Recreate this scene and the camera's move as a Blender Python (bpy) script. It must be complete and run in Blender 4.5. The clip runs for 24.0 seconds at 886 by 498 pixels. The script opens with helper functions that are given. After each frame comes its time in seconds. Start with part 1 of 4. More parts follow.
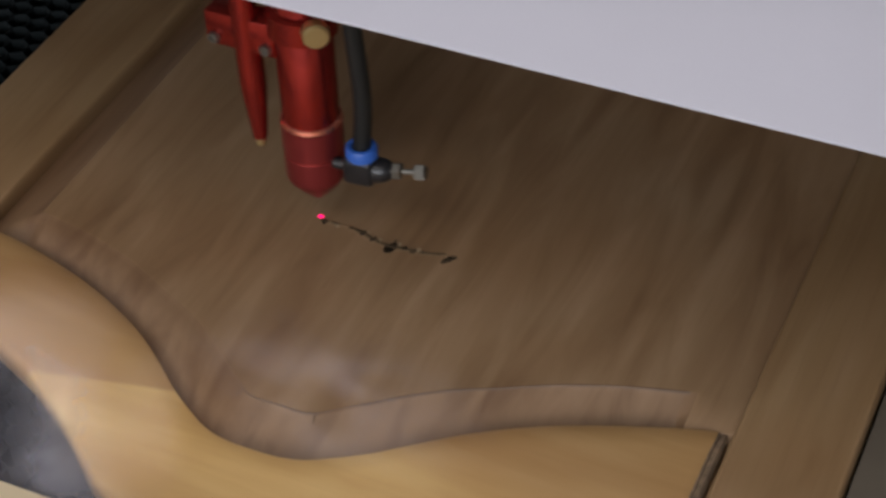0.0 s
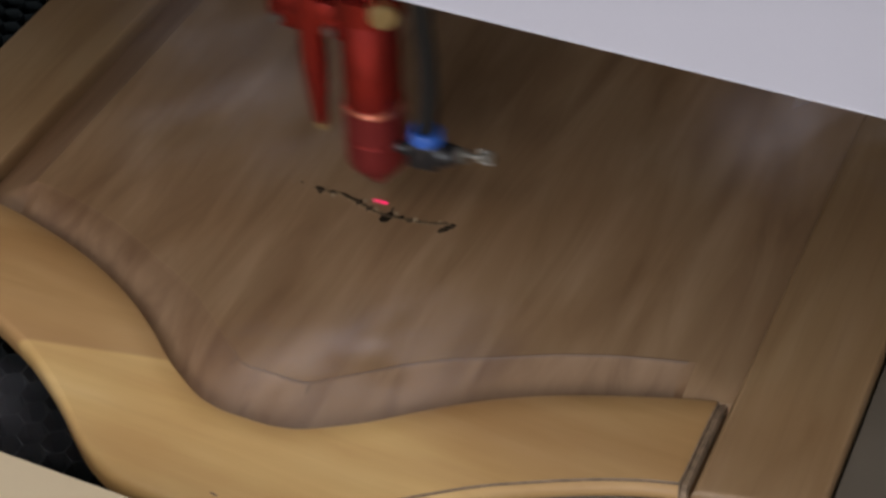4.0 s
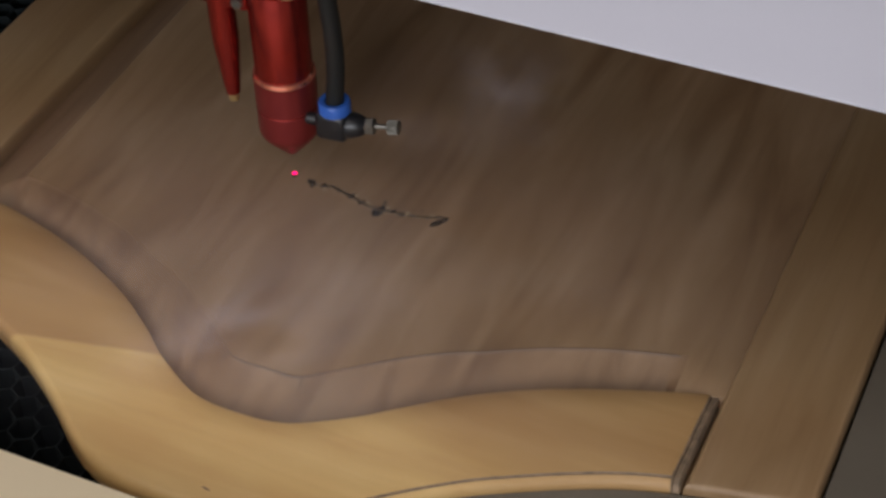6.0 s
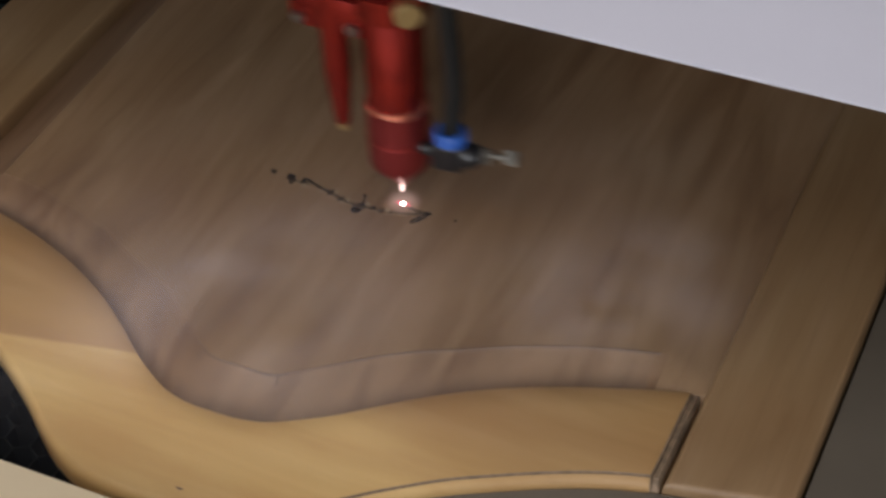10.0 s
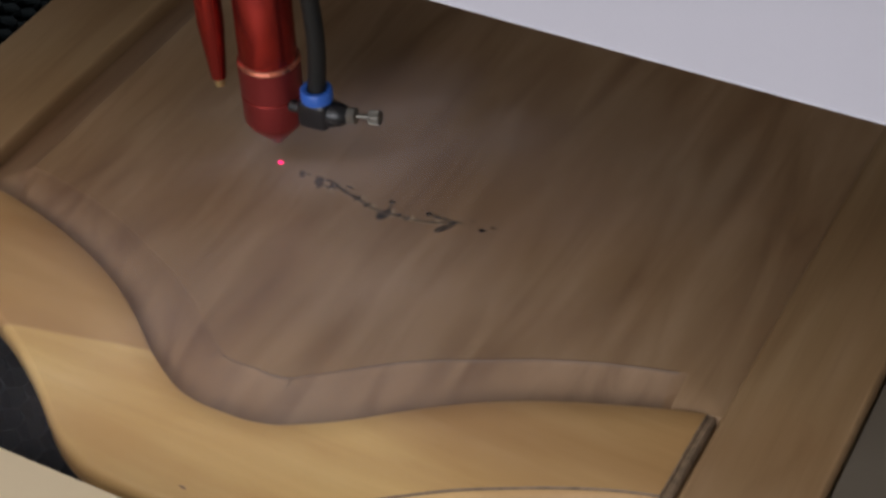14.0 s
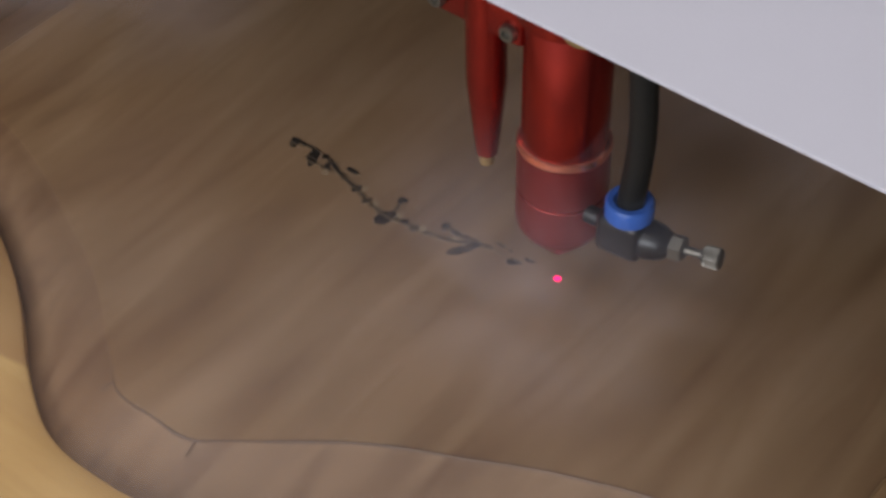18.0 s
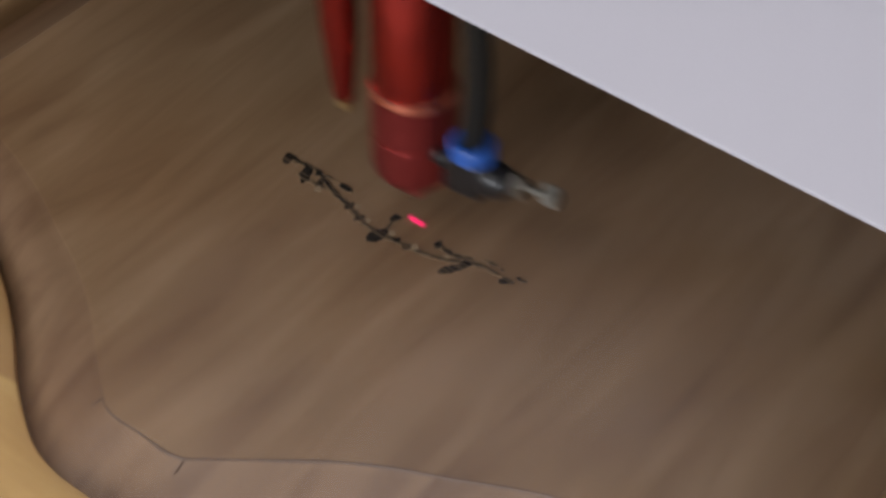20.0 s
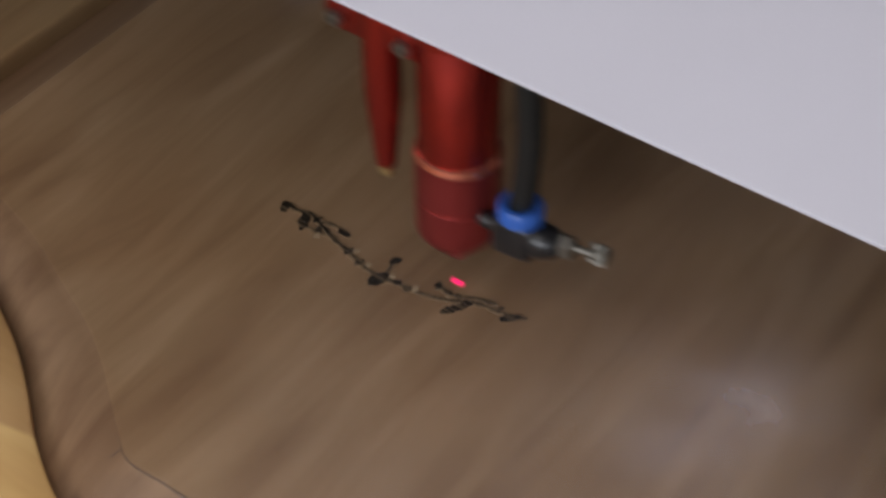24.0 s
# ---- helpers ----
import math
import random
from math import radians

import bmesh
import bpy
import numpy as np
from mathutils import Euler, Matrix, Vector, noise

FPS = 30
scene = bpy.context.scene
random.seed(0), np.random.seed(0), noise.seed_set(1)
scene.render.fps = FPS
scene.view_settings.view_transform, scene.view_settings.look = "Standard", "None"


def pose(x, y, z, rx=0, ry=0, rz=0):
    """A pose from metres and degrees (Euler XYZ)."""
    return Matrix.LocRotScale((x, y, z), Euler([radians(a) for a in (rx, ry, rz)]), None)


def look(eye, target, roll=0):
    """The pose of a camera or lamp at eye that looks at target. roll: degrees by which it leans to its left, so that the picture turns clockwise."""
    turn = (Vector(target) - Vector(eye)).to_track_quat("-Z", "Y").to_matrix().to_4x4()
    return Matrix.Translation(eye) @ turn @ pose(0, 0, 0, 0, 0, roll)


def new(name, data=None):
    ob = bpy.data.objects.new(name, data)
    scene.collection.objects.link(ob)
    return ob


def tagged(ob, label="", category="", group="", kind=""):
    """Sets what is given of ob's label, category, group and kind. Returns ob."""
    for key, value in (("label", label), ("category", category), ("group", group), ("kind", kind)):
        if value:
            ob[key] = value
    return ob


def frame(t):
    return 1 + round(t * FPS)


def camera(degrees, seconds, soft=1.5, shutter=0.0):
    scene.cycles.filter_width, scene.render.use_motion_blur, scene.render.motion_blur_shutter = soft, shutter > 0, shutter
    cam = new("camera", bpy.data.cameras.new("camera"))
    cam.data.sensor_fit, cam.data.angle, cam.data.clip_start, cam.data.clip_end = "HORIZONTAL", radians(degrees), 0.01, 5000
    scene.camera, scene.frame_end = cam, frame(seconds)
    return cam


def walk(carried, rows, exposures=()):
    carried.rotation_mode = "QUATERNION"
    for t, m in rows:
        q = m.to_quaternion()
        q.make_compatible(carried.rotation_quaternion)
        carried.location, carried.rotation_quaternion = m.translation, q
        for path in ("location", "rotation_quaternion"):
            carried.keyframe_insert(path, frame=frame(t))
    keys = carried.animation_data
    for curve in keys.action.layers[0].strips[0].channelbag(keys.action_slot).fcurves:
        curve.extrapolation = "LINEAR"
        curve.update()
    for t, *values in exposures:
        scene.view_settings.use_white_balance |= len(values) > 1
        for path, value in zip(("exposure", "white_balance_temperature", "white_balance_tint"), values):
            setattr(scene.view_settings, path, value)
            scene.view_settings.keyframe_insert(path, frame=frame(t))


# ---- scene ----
# One plan in metres: the engraved panel's face is z = 0, x runs along the scan, y away from the operator.
PATH = [
    (0, pose(0.2500, -0.4713, 0.4847, 47.59, 1.60, 24.30)),
    (0.5, pose(0.2495, -0.4707, 0.4822, 47.56, 1.50, 24.35)),
    (1, pose(0.2490, -0.4708, 0.4823, 47.46, 1.54, 24.36)),
    (1.5, pose(0.2505, -0.4716, 0.4809, 47.49, 1.60, 24.48)),
    (2, pose(0.2513, -0.4730, 0.4811, 47.49, 1.57, 24.50)),
    (2.5, pose(0.2505, -0.4738, 0.4824, 47.29, 1.51, 24.31)),
    (3, pose(0.2518, -0.4724, 0.4812, 47.21, 1.60, 24.39)),
    (3.5, pose(0.2517, -0.4706, 0.4775, 47.23, 1.57, 24.49)),
    (5.5, pose(0.2504, -0.4702, 0.4730, 47.14, 1.31, 24.16)),
    (6, pose(0.2513, -0.4707, 0.4738, 47.11, 1.42, 24.19)),
    (6.5, pose(0.2528, -0.4713, 0.4745, 47.18, 1.51, 24.12)),
    (7, pose(0.2538, -0.4701, 0.4745, 47.05, 1.53, 24.15)),
    (7.5, pose(0.2542, -0.4683, 0.4733, 47.03, 1.55, 24.20)),
    (8, pose(0.2544, -0.4703, 0.4727, 47.20, 1.59, 24.04)),
    (8.5, pose(0.2563, -0.4680, 0.4715, 47.06, 1.69, 24.20)),
    (9, pose(0.2564, -0.4682, 0.4701, 47.09, 1.60, 24.14)),
    (9.5, pose(0.2591, -0.4628, 0.4717, 46.81, 1.71, 24.32)),
    (10, pose(0.2590, -0.4612, 0.4681, 47.03, 1.69, 24.34)),
    (10.5, pose(0.2631, -0.4604, 0.4674, 47.07, 1.68, 24.70)),
    (12.5, pose(0.2758, -0.4598, 0.4605, 47.70, 2.32, 25.95)),
    (13, pose(0.2738, -0.4585, 0.4607, 47.52, 2.48, 26.38)),
    (13.5, pose(0.2758, -0.4567, 0.4589, 47.73, 2.30, 27.04)),
    (14, pose(0.2800, -0.4496, 0.4572, 47.99, 1.89, 27.87)),
    (14.5, pose(0.2913, -0.4391, 0.4572, 47.75, 2.12, 29.41)),
    (15, pose(0.2864, -0.4222, 0.4427, 48.06, 1.98, 30.25)),
    (15.2, pose(0.2689, -0.4086, 0.4342, 48.28, 1.68, 30.37)),
    (15.4, pose(0.2515, -0.3952, 0.4258, 47.99, 1.38, 30.47)),
    (15.5, pose(0.2428, -0.3885, 0.4216, 47.87, 1.26, 30.56)),
    (15.6, pose(0.2388, -0.3858, 0.4193, 47.94, 1.54, 31.17)),
    (15.8, pose(0.2307, -0.3806, 0.4147, 47.79, 1.38, 31.56)),
    (16, pose(0.2226, -0.3754, 0.4102, 47.41, 0.99, 31.70)),
    (16.2, pose(0.2260, -0.3624, 0.4036, 46.80, 0.96, 32.71)),
    (16.4, pose(0.2294, -0.3494, 0.3972, 46.63, 0.83, 33.60)),
    (16.5, pose(0.2311, -0.3429, 0.3938, 46.52, 0.81, 34.10)),
    (16.6, pose(0.2316, -0.3367, 0.3909, 46.28, 0.64, 34.40)),
    (16.8, pose(0.2323, -0.3241, 0.3850, 45.52, 0.60, 35.33)),
    (17, pose(0.2332, -0.3115, 0.3791, 45.06, 0.55, 36.23)),
    (17.2, pose(0.2330, -0.3020, 0.3748, 44.67, 0.22, 36.67)),
    (17.4, pose(0.2329, -0.2926, 0.3705, 44.48, 0.03, 37.26)),
    (17.5, pose(0.2329, -0.2878, 0.3684, 44.33, -0.04, 37.57)),
    (17.6, pose(0.2344, -0.2847, 0.3669, 44.22, -0.07, 37.63)),
    (17.8, pose(0.2375, -0.2784, 0.3641, 44.12, 0.13, 38.02)),
    (18, pose(0.2405, -0.2721, 0.3614, 44.10, 0.46, 38.53)),
    (18.5, pose(0.2372, -0.2675, 0.3621, 43.85, -0.03, 38.72)),
    (20.5, pose(0.2415, -0.2680, 0.3642, 44.36, 0.19, 39.00)),
    (21, pose(0.2349, -0.2694, 0.3656, 44.20, -0.29, 38.54)),
    (21.5, pose(0.2370, -0.2701, 0.3662, 44.54, -0.14, 38.50)),
    (22, pose(0.2380, -0.2714, 0.3664, 44.79, -0.06, 38.47)),
    (22.5, pose(0.2379, -0.2737, 0.3674, 45.03, -0.01, 38.21)),
    (23, pose(0.2367, -0.2749, 0.3663, 45.26, 0.03, 37.93)),
    (23.5, pose(0.2326, -0.2792, 0.3695, 45.23, -0.00, 36.89)),
    (24, pose(0.2292, -0.2869, 0.3746, 45.29, -0.02, 35.82)),
]
LENS = 26.74
cam = camera(LENS, 24.0, soft=3.0, shutter=0.45)
walk(cam, PATH, [(0, -0.15, 6500, 10), (4, -0.18, 6500, 10), (15, -0.17, 6500, 10), (17, 0.07, 6500, 10), (18, -0.08, 6500, 10), (24, -0.05, 6500, 10)])

# ---- world and lights ----
world = bpy.data.worlds.new("workshop_air")
scene.world = world
world.use_nodes = True
bg = world.node_tree.nodes["Background"]
bg.inputs["Color"].default_value = (0.80, 0.86, 1.0, 1)
bg.inputs["Strength"].default_value = 0.3


def area_lamp(name, eye, target, sx, sy, power, color):
    data = bpy.data.lights.new(name, "AREA")
    data.shape, data.size, data.size_y, data.energy, data.color = "RECTANGLE", sx, sy, power, color
    ob = new(name, data)
    ob.matrix_world = look(eye, target)
    return ob


# unseen lights added for brightness: square ceiling fitting, panel over the operator, window behind
TUBE_AT, PANEL_AT, WINDOW_X = (-0.15, 0.22, 2.40), (-0.55, -1.25, 2.40), 0.45
area_lamp("assumed_overhead_light", TUBE_AT, (TUBE_AT[0], TUBE_AT[1], 0), 0.6, 0.6, 8.5, (1.0, 0.96, 0.93))
area_lamp("assumed_panel_light", PANEL_AT, (PANEL_AT[0], PANEL_AT[1], 0), 2.4, 1.7, 3.5, (1.0, 0.96, 0.95))
area_lamp("assumed_window_light", (WINDOW_X, -2.98, 1.15), (WINDOW_X, 0, 1.0), 2.4, 1.4, 69, (0.93, 0.95, 1.0))


# ---- materials ----
def mat(name, base, rough=0.5, metal=0.0):
    m = bpy.data.materials.new(name)
    m.use_nodes = True
    b = m.node_tree.nodes["Principled BSDF"]
    b.inputs["Base Color"].default_value = (*base, 1)
    b.inputs["Roughness"].default_value = rough
    b.inputs["Metallic"].default_value = metal
    return m


def nd(m, kind, **values):
    n = m.node_tree.nodes.new(kind)
    for k, v in values.items():
        n.inputs[k.replace("_", " ")].default_value = v
    return n


def wire(m, a, ao, b, bi):
    m.node_tree.links.new(a.outputs[ao], b.inputs[bi])


def bsdf(m):
    return m.node_tree.nodes["Principled BSDF"]


def ramp(m, stops):
    r = m.node_tree.nodes.new("ShaderNodeValToRGB")
    r.color_ramp.elements[0].position, r.color_ramp.elements[0].color = stops[0][0], (*stops[0][1], 1)
    r.color_ramp.elements[1].position, r.color_ramp.elements[1].color = stops[-1][0], (*stops[-1][1], 1)
    for p, c in stops[1:-1]:
        r.color_ramp.elements.new(p).color = (*c, 1)
    return r


def noise_tex(m, scale_xyz, scale, detail=4.0, rough=0.55, distort=0.0):
    tc = m.node_tree.nodes.new("ShaderNodeTexCoord")
    mp = m.node_tree.nodes.new("ShaderNodeMapping")
    mp.inputs["Scale"].default_value = scale_xyz
    wire(m, tc, "Object", mp, "Vector")
    n = nd(m, "ShaderNodeTexNoise", Scale=scale, Detail=detail, Roughness=rough, Distortion=distort)
    wire(m, mp, "Vector", n, "Vector")
    return n


def mixed(m, kind, fac, a, ao, b, bo):
    x = m.node_tree.nodes.new("ShaderNodeMix")
    x.data_type, x.blend_type = "RGBA", kind
    x.inputs[0].default_value = fac
    m.node_tree.links.new(a.outputs[ao], x.inputs[6])
    m.node_tree.links.new(b.outputs[bo], x.inputs[7])
    return x


def wood(name, pale, mid, dark, along, rough=0.48, streak=0.55, figure=0.0):
    """Lacquered hardwood, the grain along x or y: broad figure, streaks, fine pores."""
    m = mat(name, mid, rough)
    sx = (1.0, 0.15, 1.0) if along == "y" else (0.15, 1.0, 1.0)
    fx = (1.0, 0.035, 1.0) if along == "y" else (0.035, 1.0, 1.0)
    broad = noise_tex(m, sx, 68, 4, 0.52, 0.8)
    r1 = ramp(m, [(0.30, dark), (0.50, mid), (0.72, pale)])
    wire(m, broad, "Fac", r1, "Fac")
    fine = noise_tex(m, fx, 330, 5, 0.62, 0.2)
    r2 = ramp(m, [(0.33, (0.62, 0.55, 0.50)), (0.55, (1, 1, 1))])
    wire(m, fine, "Fac", r2, "Fac")
    x = mixed(m, "MULTIPLY", streak, r1, "Color", r2, "Color")
    if figure:
        # broad growth bands across the board
        w = nd(m, "ShaderNodeTexWave", Scale=9.0, Distortion=5.0, Detail=2.0, Detail_Scale=0.7)
        w.bands_direction = "Y"
        tc = m.node_tree.nodes.new("ShaderNodeTexCoord")
        wire(m, tc, "Object", w, "Vector")
        rw = ramp(m, [(0.15, (0.80, 0.72, 0.66)), (0.55, (1, 1, 1))])
        wire(m, w, "Fac", rw, "Fac")
        x = mixed(m, "MULTIPLY", figure, x, 2, rw, "Color")
    blot = noise_tex(m, (1, 1, 1), 11, 3, 0.5)
    r3 = ramp(m, [(0.34, (0.86, 0.76, 0.66)), (0.62, (1, 1, 1))])
    wire(m, blot, "Fac", r3, "Fac")
    y = mixed(m, "MULTIPLY", 0.7, x, 2, r3, "Color")
    m.node_tree.links.new(y.outputs[2], bsdf(m).inputs["Base Color"])
    bump = nd(m, "ShaderNodeBump", Strength=0.03, Distance=0.0004)
    wire(m, fine, "Fac", bump, "Height")
    wire(m, bump, "Normal", bsdf(m), "Normal")
    return m


def painted(name, base, rough, grain=0.06, bump_at=900, bump_by=0.05):
    m = mat(name, base, rough)
    n = noise_tex(m, (1, 1, 1), 14, 4, 0.6)
    r = ramp(m, [(0.3, tuple(c * (1 - grain) for c in base)), (0.7, base)])
    wire(m, n, "Fac", r, "Fac")
    wire(m, r, "Color", bsdf(m), "Base Color")
    f = noise_tex(m, (1, 1, 1), bump_at, 2)
    b = nd(m, "ShaderNodeBump", Strength=bump_by, Distance=0.0004)
    wire(m, f, "Fac", b, "Height")
    wire(m, b, "Normal", bsdf(m), "Normal")
    return m


def glow(name, color, strength):
    m = bpy.data.materials.new(name)
    m.use_nodes = True
    t = m.node_tree
    t.nodes.clear()
    o = t.nodes.new("ShaderNodeOutputMaterial")
    e = t.nodes.new("ShaderNodeEmission")
    e.inputs["Color"].default_value, e.inputs["Strength"].default_value = (*color, 1), strength
    t.links.new(e.outputs[0], o.inputs["Surface"])
    return m


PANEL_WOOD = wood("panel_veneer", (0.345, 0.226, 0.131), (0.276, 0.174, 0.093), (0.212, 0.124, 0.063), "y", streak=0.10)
# the panel's veneer darkened for the slope, to offset the light it catches
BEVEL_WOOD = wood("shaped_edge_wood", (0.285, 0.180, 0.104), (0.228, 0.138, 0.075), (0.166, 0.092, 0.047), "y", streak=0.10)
STILE_WOOD = wood("stile_wood", (0.312, 0.203, 0.108), (0.278, 0.176, 0.087), (0.240, 0.145, 0.069), "y", streak=0.25)
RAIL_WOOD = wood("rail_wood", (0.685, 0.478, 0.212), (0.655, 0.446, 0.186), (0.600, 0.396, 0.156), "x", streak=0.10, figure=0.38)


def rail_shade(m):
    """Paints the shade on the rail's panel side and right end into its colour."""
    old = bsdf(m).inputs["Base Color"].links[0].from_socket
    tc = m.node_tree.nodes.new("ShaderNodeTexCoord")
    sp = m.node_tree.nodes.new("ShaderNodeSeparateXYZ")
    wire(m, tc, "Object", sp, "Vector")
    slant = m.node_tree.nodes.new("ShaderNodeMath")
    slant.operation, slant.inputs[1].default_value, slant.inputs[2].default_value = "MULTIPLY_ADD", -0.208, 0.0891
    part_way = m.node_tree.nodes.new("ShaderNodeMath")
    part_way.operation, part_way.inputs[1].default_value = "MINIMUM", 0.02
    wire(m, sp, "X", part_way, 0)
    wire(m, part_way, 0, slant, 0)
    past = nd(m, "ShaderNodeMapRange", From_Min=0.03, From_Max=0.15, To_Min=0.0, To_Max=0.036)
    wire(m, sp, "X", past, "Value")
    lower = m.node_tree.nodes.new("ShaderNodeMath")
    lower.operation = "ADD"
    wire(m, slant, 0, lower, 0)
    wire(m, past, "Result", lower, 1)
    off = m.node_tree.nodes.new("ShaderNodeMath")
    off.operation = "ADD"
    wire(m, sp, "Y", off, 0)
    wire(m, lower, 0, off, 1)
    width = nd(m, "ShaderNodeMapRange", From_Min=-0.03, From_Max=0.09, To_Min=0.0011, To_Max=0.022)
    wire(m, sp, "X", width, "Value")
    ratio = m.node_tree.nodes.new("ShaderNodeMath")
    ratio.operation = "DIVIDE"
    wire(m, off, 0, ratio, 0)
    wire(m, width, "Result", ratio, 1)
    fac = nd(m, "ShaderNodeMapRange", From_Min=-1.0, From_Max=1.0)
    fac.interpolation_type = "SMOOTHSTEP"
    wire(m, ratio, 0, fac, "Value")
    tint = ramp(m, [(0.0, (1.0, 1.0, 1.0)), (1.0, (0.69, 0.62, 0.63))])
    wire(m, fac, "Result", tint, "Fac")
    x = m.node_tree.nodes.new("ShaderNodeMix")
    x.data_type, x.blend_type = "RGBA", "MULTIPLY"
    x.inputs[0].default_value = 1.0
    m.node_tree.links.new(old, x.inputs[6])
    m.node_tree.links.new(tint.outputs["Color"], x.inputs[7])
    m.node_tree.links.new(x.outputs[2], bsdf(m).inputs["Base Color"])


rail_shade(RAIL_WOOD)
WHITE_STEEL = painted("white_powder_coat", (0.575, 0.567, 0.642), 0.45, 0.03)
CREAM_STEEL = painted("cream_powder_coat", (0.78, 0.645, 0.44), 0.5, 0.05)
GREY_SHEET = painted("grey_bed_sheet", (0.130, 0.108, 0.082), 0.55, 0.2)
DARK_TRAY = painted("dark_tray_steel", (0.034, 0.041, 0.046), 0.7, 0.5)
RED_ANODISED = painted("red_anodised", (0.40, 0.040, 0.032), 0.27, 0.14, 2500, 0.03)
bsdf(RED_ANODISED).inputs["Metallic"].default_value = 0.86
# the ring's highlight is put into its base colour
RED_EDGE = mat("highlit_red_edge", (1.0, 0.36, 0.27), 0.18, 0.9)
NOZZLE_RED = painted("dull_red_nozzle", (0.34, 0.046, 0.046), 0.36, 0.2, 2500, 0.05)
bsdf(NOZZLE_RED).inputs["Metallic"].default_value = 0.7
BLACK_PLASTIC = painted("black_plastic", (0.015, 0.015, 0.017), 0.32, 0.2)
BLACK_HOSE = painted("black_hose", (0.007, 0.008, 0.008), 0.6, 0.2)
BLUE_PLASTIC = painted("blue_plastic", (0.035, 0.13, 0.52), 0.38, 0.1)
STEEL = painted("dull_steel", (0.27, 0.255, 0.225), 0.5, 0.15)
bsdf(STEEL).inputs["Metallic"].default_value = 1.0
BRASS = painted("brass", (0.50, 0.36, 0.16), 0.5, 0.15)
bsdf(BRASS).inputs["Metallic"].default_value = 0.75
ALU_FOIL = painted("dark_foil", (0.016, 0.020, 0.021), 0.95, 0.6)
bsdf(ALU_FOIL).inputs["Specular IOR Level"].default_value = 0.1
CHAR = painted("charred_wood", (0.026, 0.019, 0.012), 0.9, 0.6, 3000, 0.5)
bsdf(CHAR).inputs["Specular IOR Level"].default_value = 0.1
ASH = painted("bleached_ash", (0.40, 0.29, 0.175), 0.8, 0.3)
TOAST = painted("toasted_wood", (0.265, 0.172, 0.088), 0.8, 0.4)
SCORCH = painted("scorched_wood", (0.115, 0.072, 0.034), 0.75, 0.5)
DARK_LINE = painted("dark_line_brown", (0.215, 0.135, 0.088), 0.6, 0.45, 400, 0.1)
JOINT_BROWN = painted("joint_brown", (0.29, 0.20, 0.125), 0.7, 0.5, 900, 0.2)
JOINT_BROWN.node_tree.nodes["Noise Texture"].inputs["Scale"].default_value = 260
ROOM_PAINT = painted("room_paint", (0.46, 0.45, 0.44), 0.8, 0.06)
ROOM_FLOOR = painted("floor_screed", (0.24, 0.23, 0.22), 0.7, 0.2)
LAMP_GLOW = glow("diffuser_glow", (1.0, 0.95, 0.93), 2.0)
SPARK_WHITE = glow("spark_white", (1.0, 0.86, 0.78), 42.0)
TIP_GLINT = glow("tip_glint", (1.0, 0.72, 0.66), 1.6)
POINTER_RED = glow("pointer_red", (1.0, 0.008, 0.14), 2.6)


# ---- building helpers ----
def part(name, bm, material, parent=None, label="", smooth=True, at=None):
    me = bpy.data.meshes.new(name)
    bm.to_mesh(me)
    bm.free()
    me.materials.append(material)
    if smooth:
        me.shade_smooth()
        me.set_sharp_from_angle(angle=radians(38))
    ob = new(name, me)
    if parent is not None:
        ob.parent = parent
    if at is not None:
        ob.matrix_basis = at
    if label:
        ob["label"] = label
    return ob


def empty(name, m=None):
    ob = new(name)
    ob.empty_display_size = 0.02
    if m is not None:
        ob.matrix_basis = m
    return ob


def box_bm(x0, x1, y0, y1, z0, z1, r=0.0, seg=2):
    bm = bmesh.new()
    bmesh.ops.create_cube(bm, size=1.0)
    for v in bm.verts:
        v.co = Vector((x0 if v.co.x < 0 else x1, y0 if v.co.y < 0 else y1, z0 if v.co.z < 0 else z1))
    if r:
        bmesh.ops.bevel(bm, geom=bm.edges[:], offset=r, segments=seg, affect="EDGES", profile=0.5)
    return bm


def lathe_bm(profile, seg=40, cap=True):
    """A turned body round z from (radius, height) pairs, from the bottom up."""
    bm = bmesh.new()
    rings = []
    for r, z in profile:
        rings.append([bm.verts.new((r * math.cos(2 * math.pi * k / seg), r * math.sin(2 * math.pi * k / seg), z)) for k in range(seg)])
    for a, b in zip(rings, rings[1:]):
        for k in range(seg):
            bm.faces.new((a[k], a[(k + 1) % seg], b[(k + 1) % seg], b[k]))
    if cap:
        bm.faces.new(rings[0][::-1])
        bm.faces.new(rings[-1])
    return bm


def knurl_bm(radius, z0, z1, ridges=22):
    """A round knob with straight ridges, chamfered at both ends."""
    bm = bmesh.new()
    n = ridges * 4
    rings = []
    for f, z, deep in ((0.80, z0, 0.0), (1.0, z0 + 0.0004, 0.09), (1.0, z1 - 0.0004, 0.09), (0.80, z1, 0.0)):
        rings.append([bm.verts.new((radius * (f - deep * (k % 4 < 2)) * math.cos(2 * math.pi * k / n), radius * (f - deep * (k % 4 < 2)) * math.sin(2 * math.pi * k / n), z)) for k in range(n)])
    for a, b in zip(rings, rings[1:]):
        for k in range(n):
            bm.faces.new((a[k], a[(k + 1) % n], b[(k + 1) % n], b[k]))
    bm.faces.new(rings[0][::-1])
    bm.faces.new(rings[-1])
    return bm


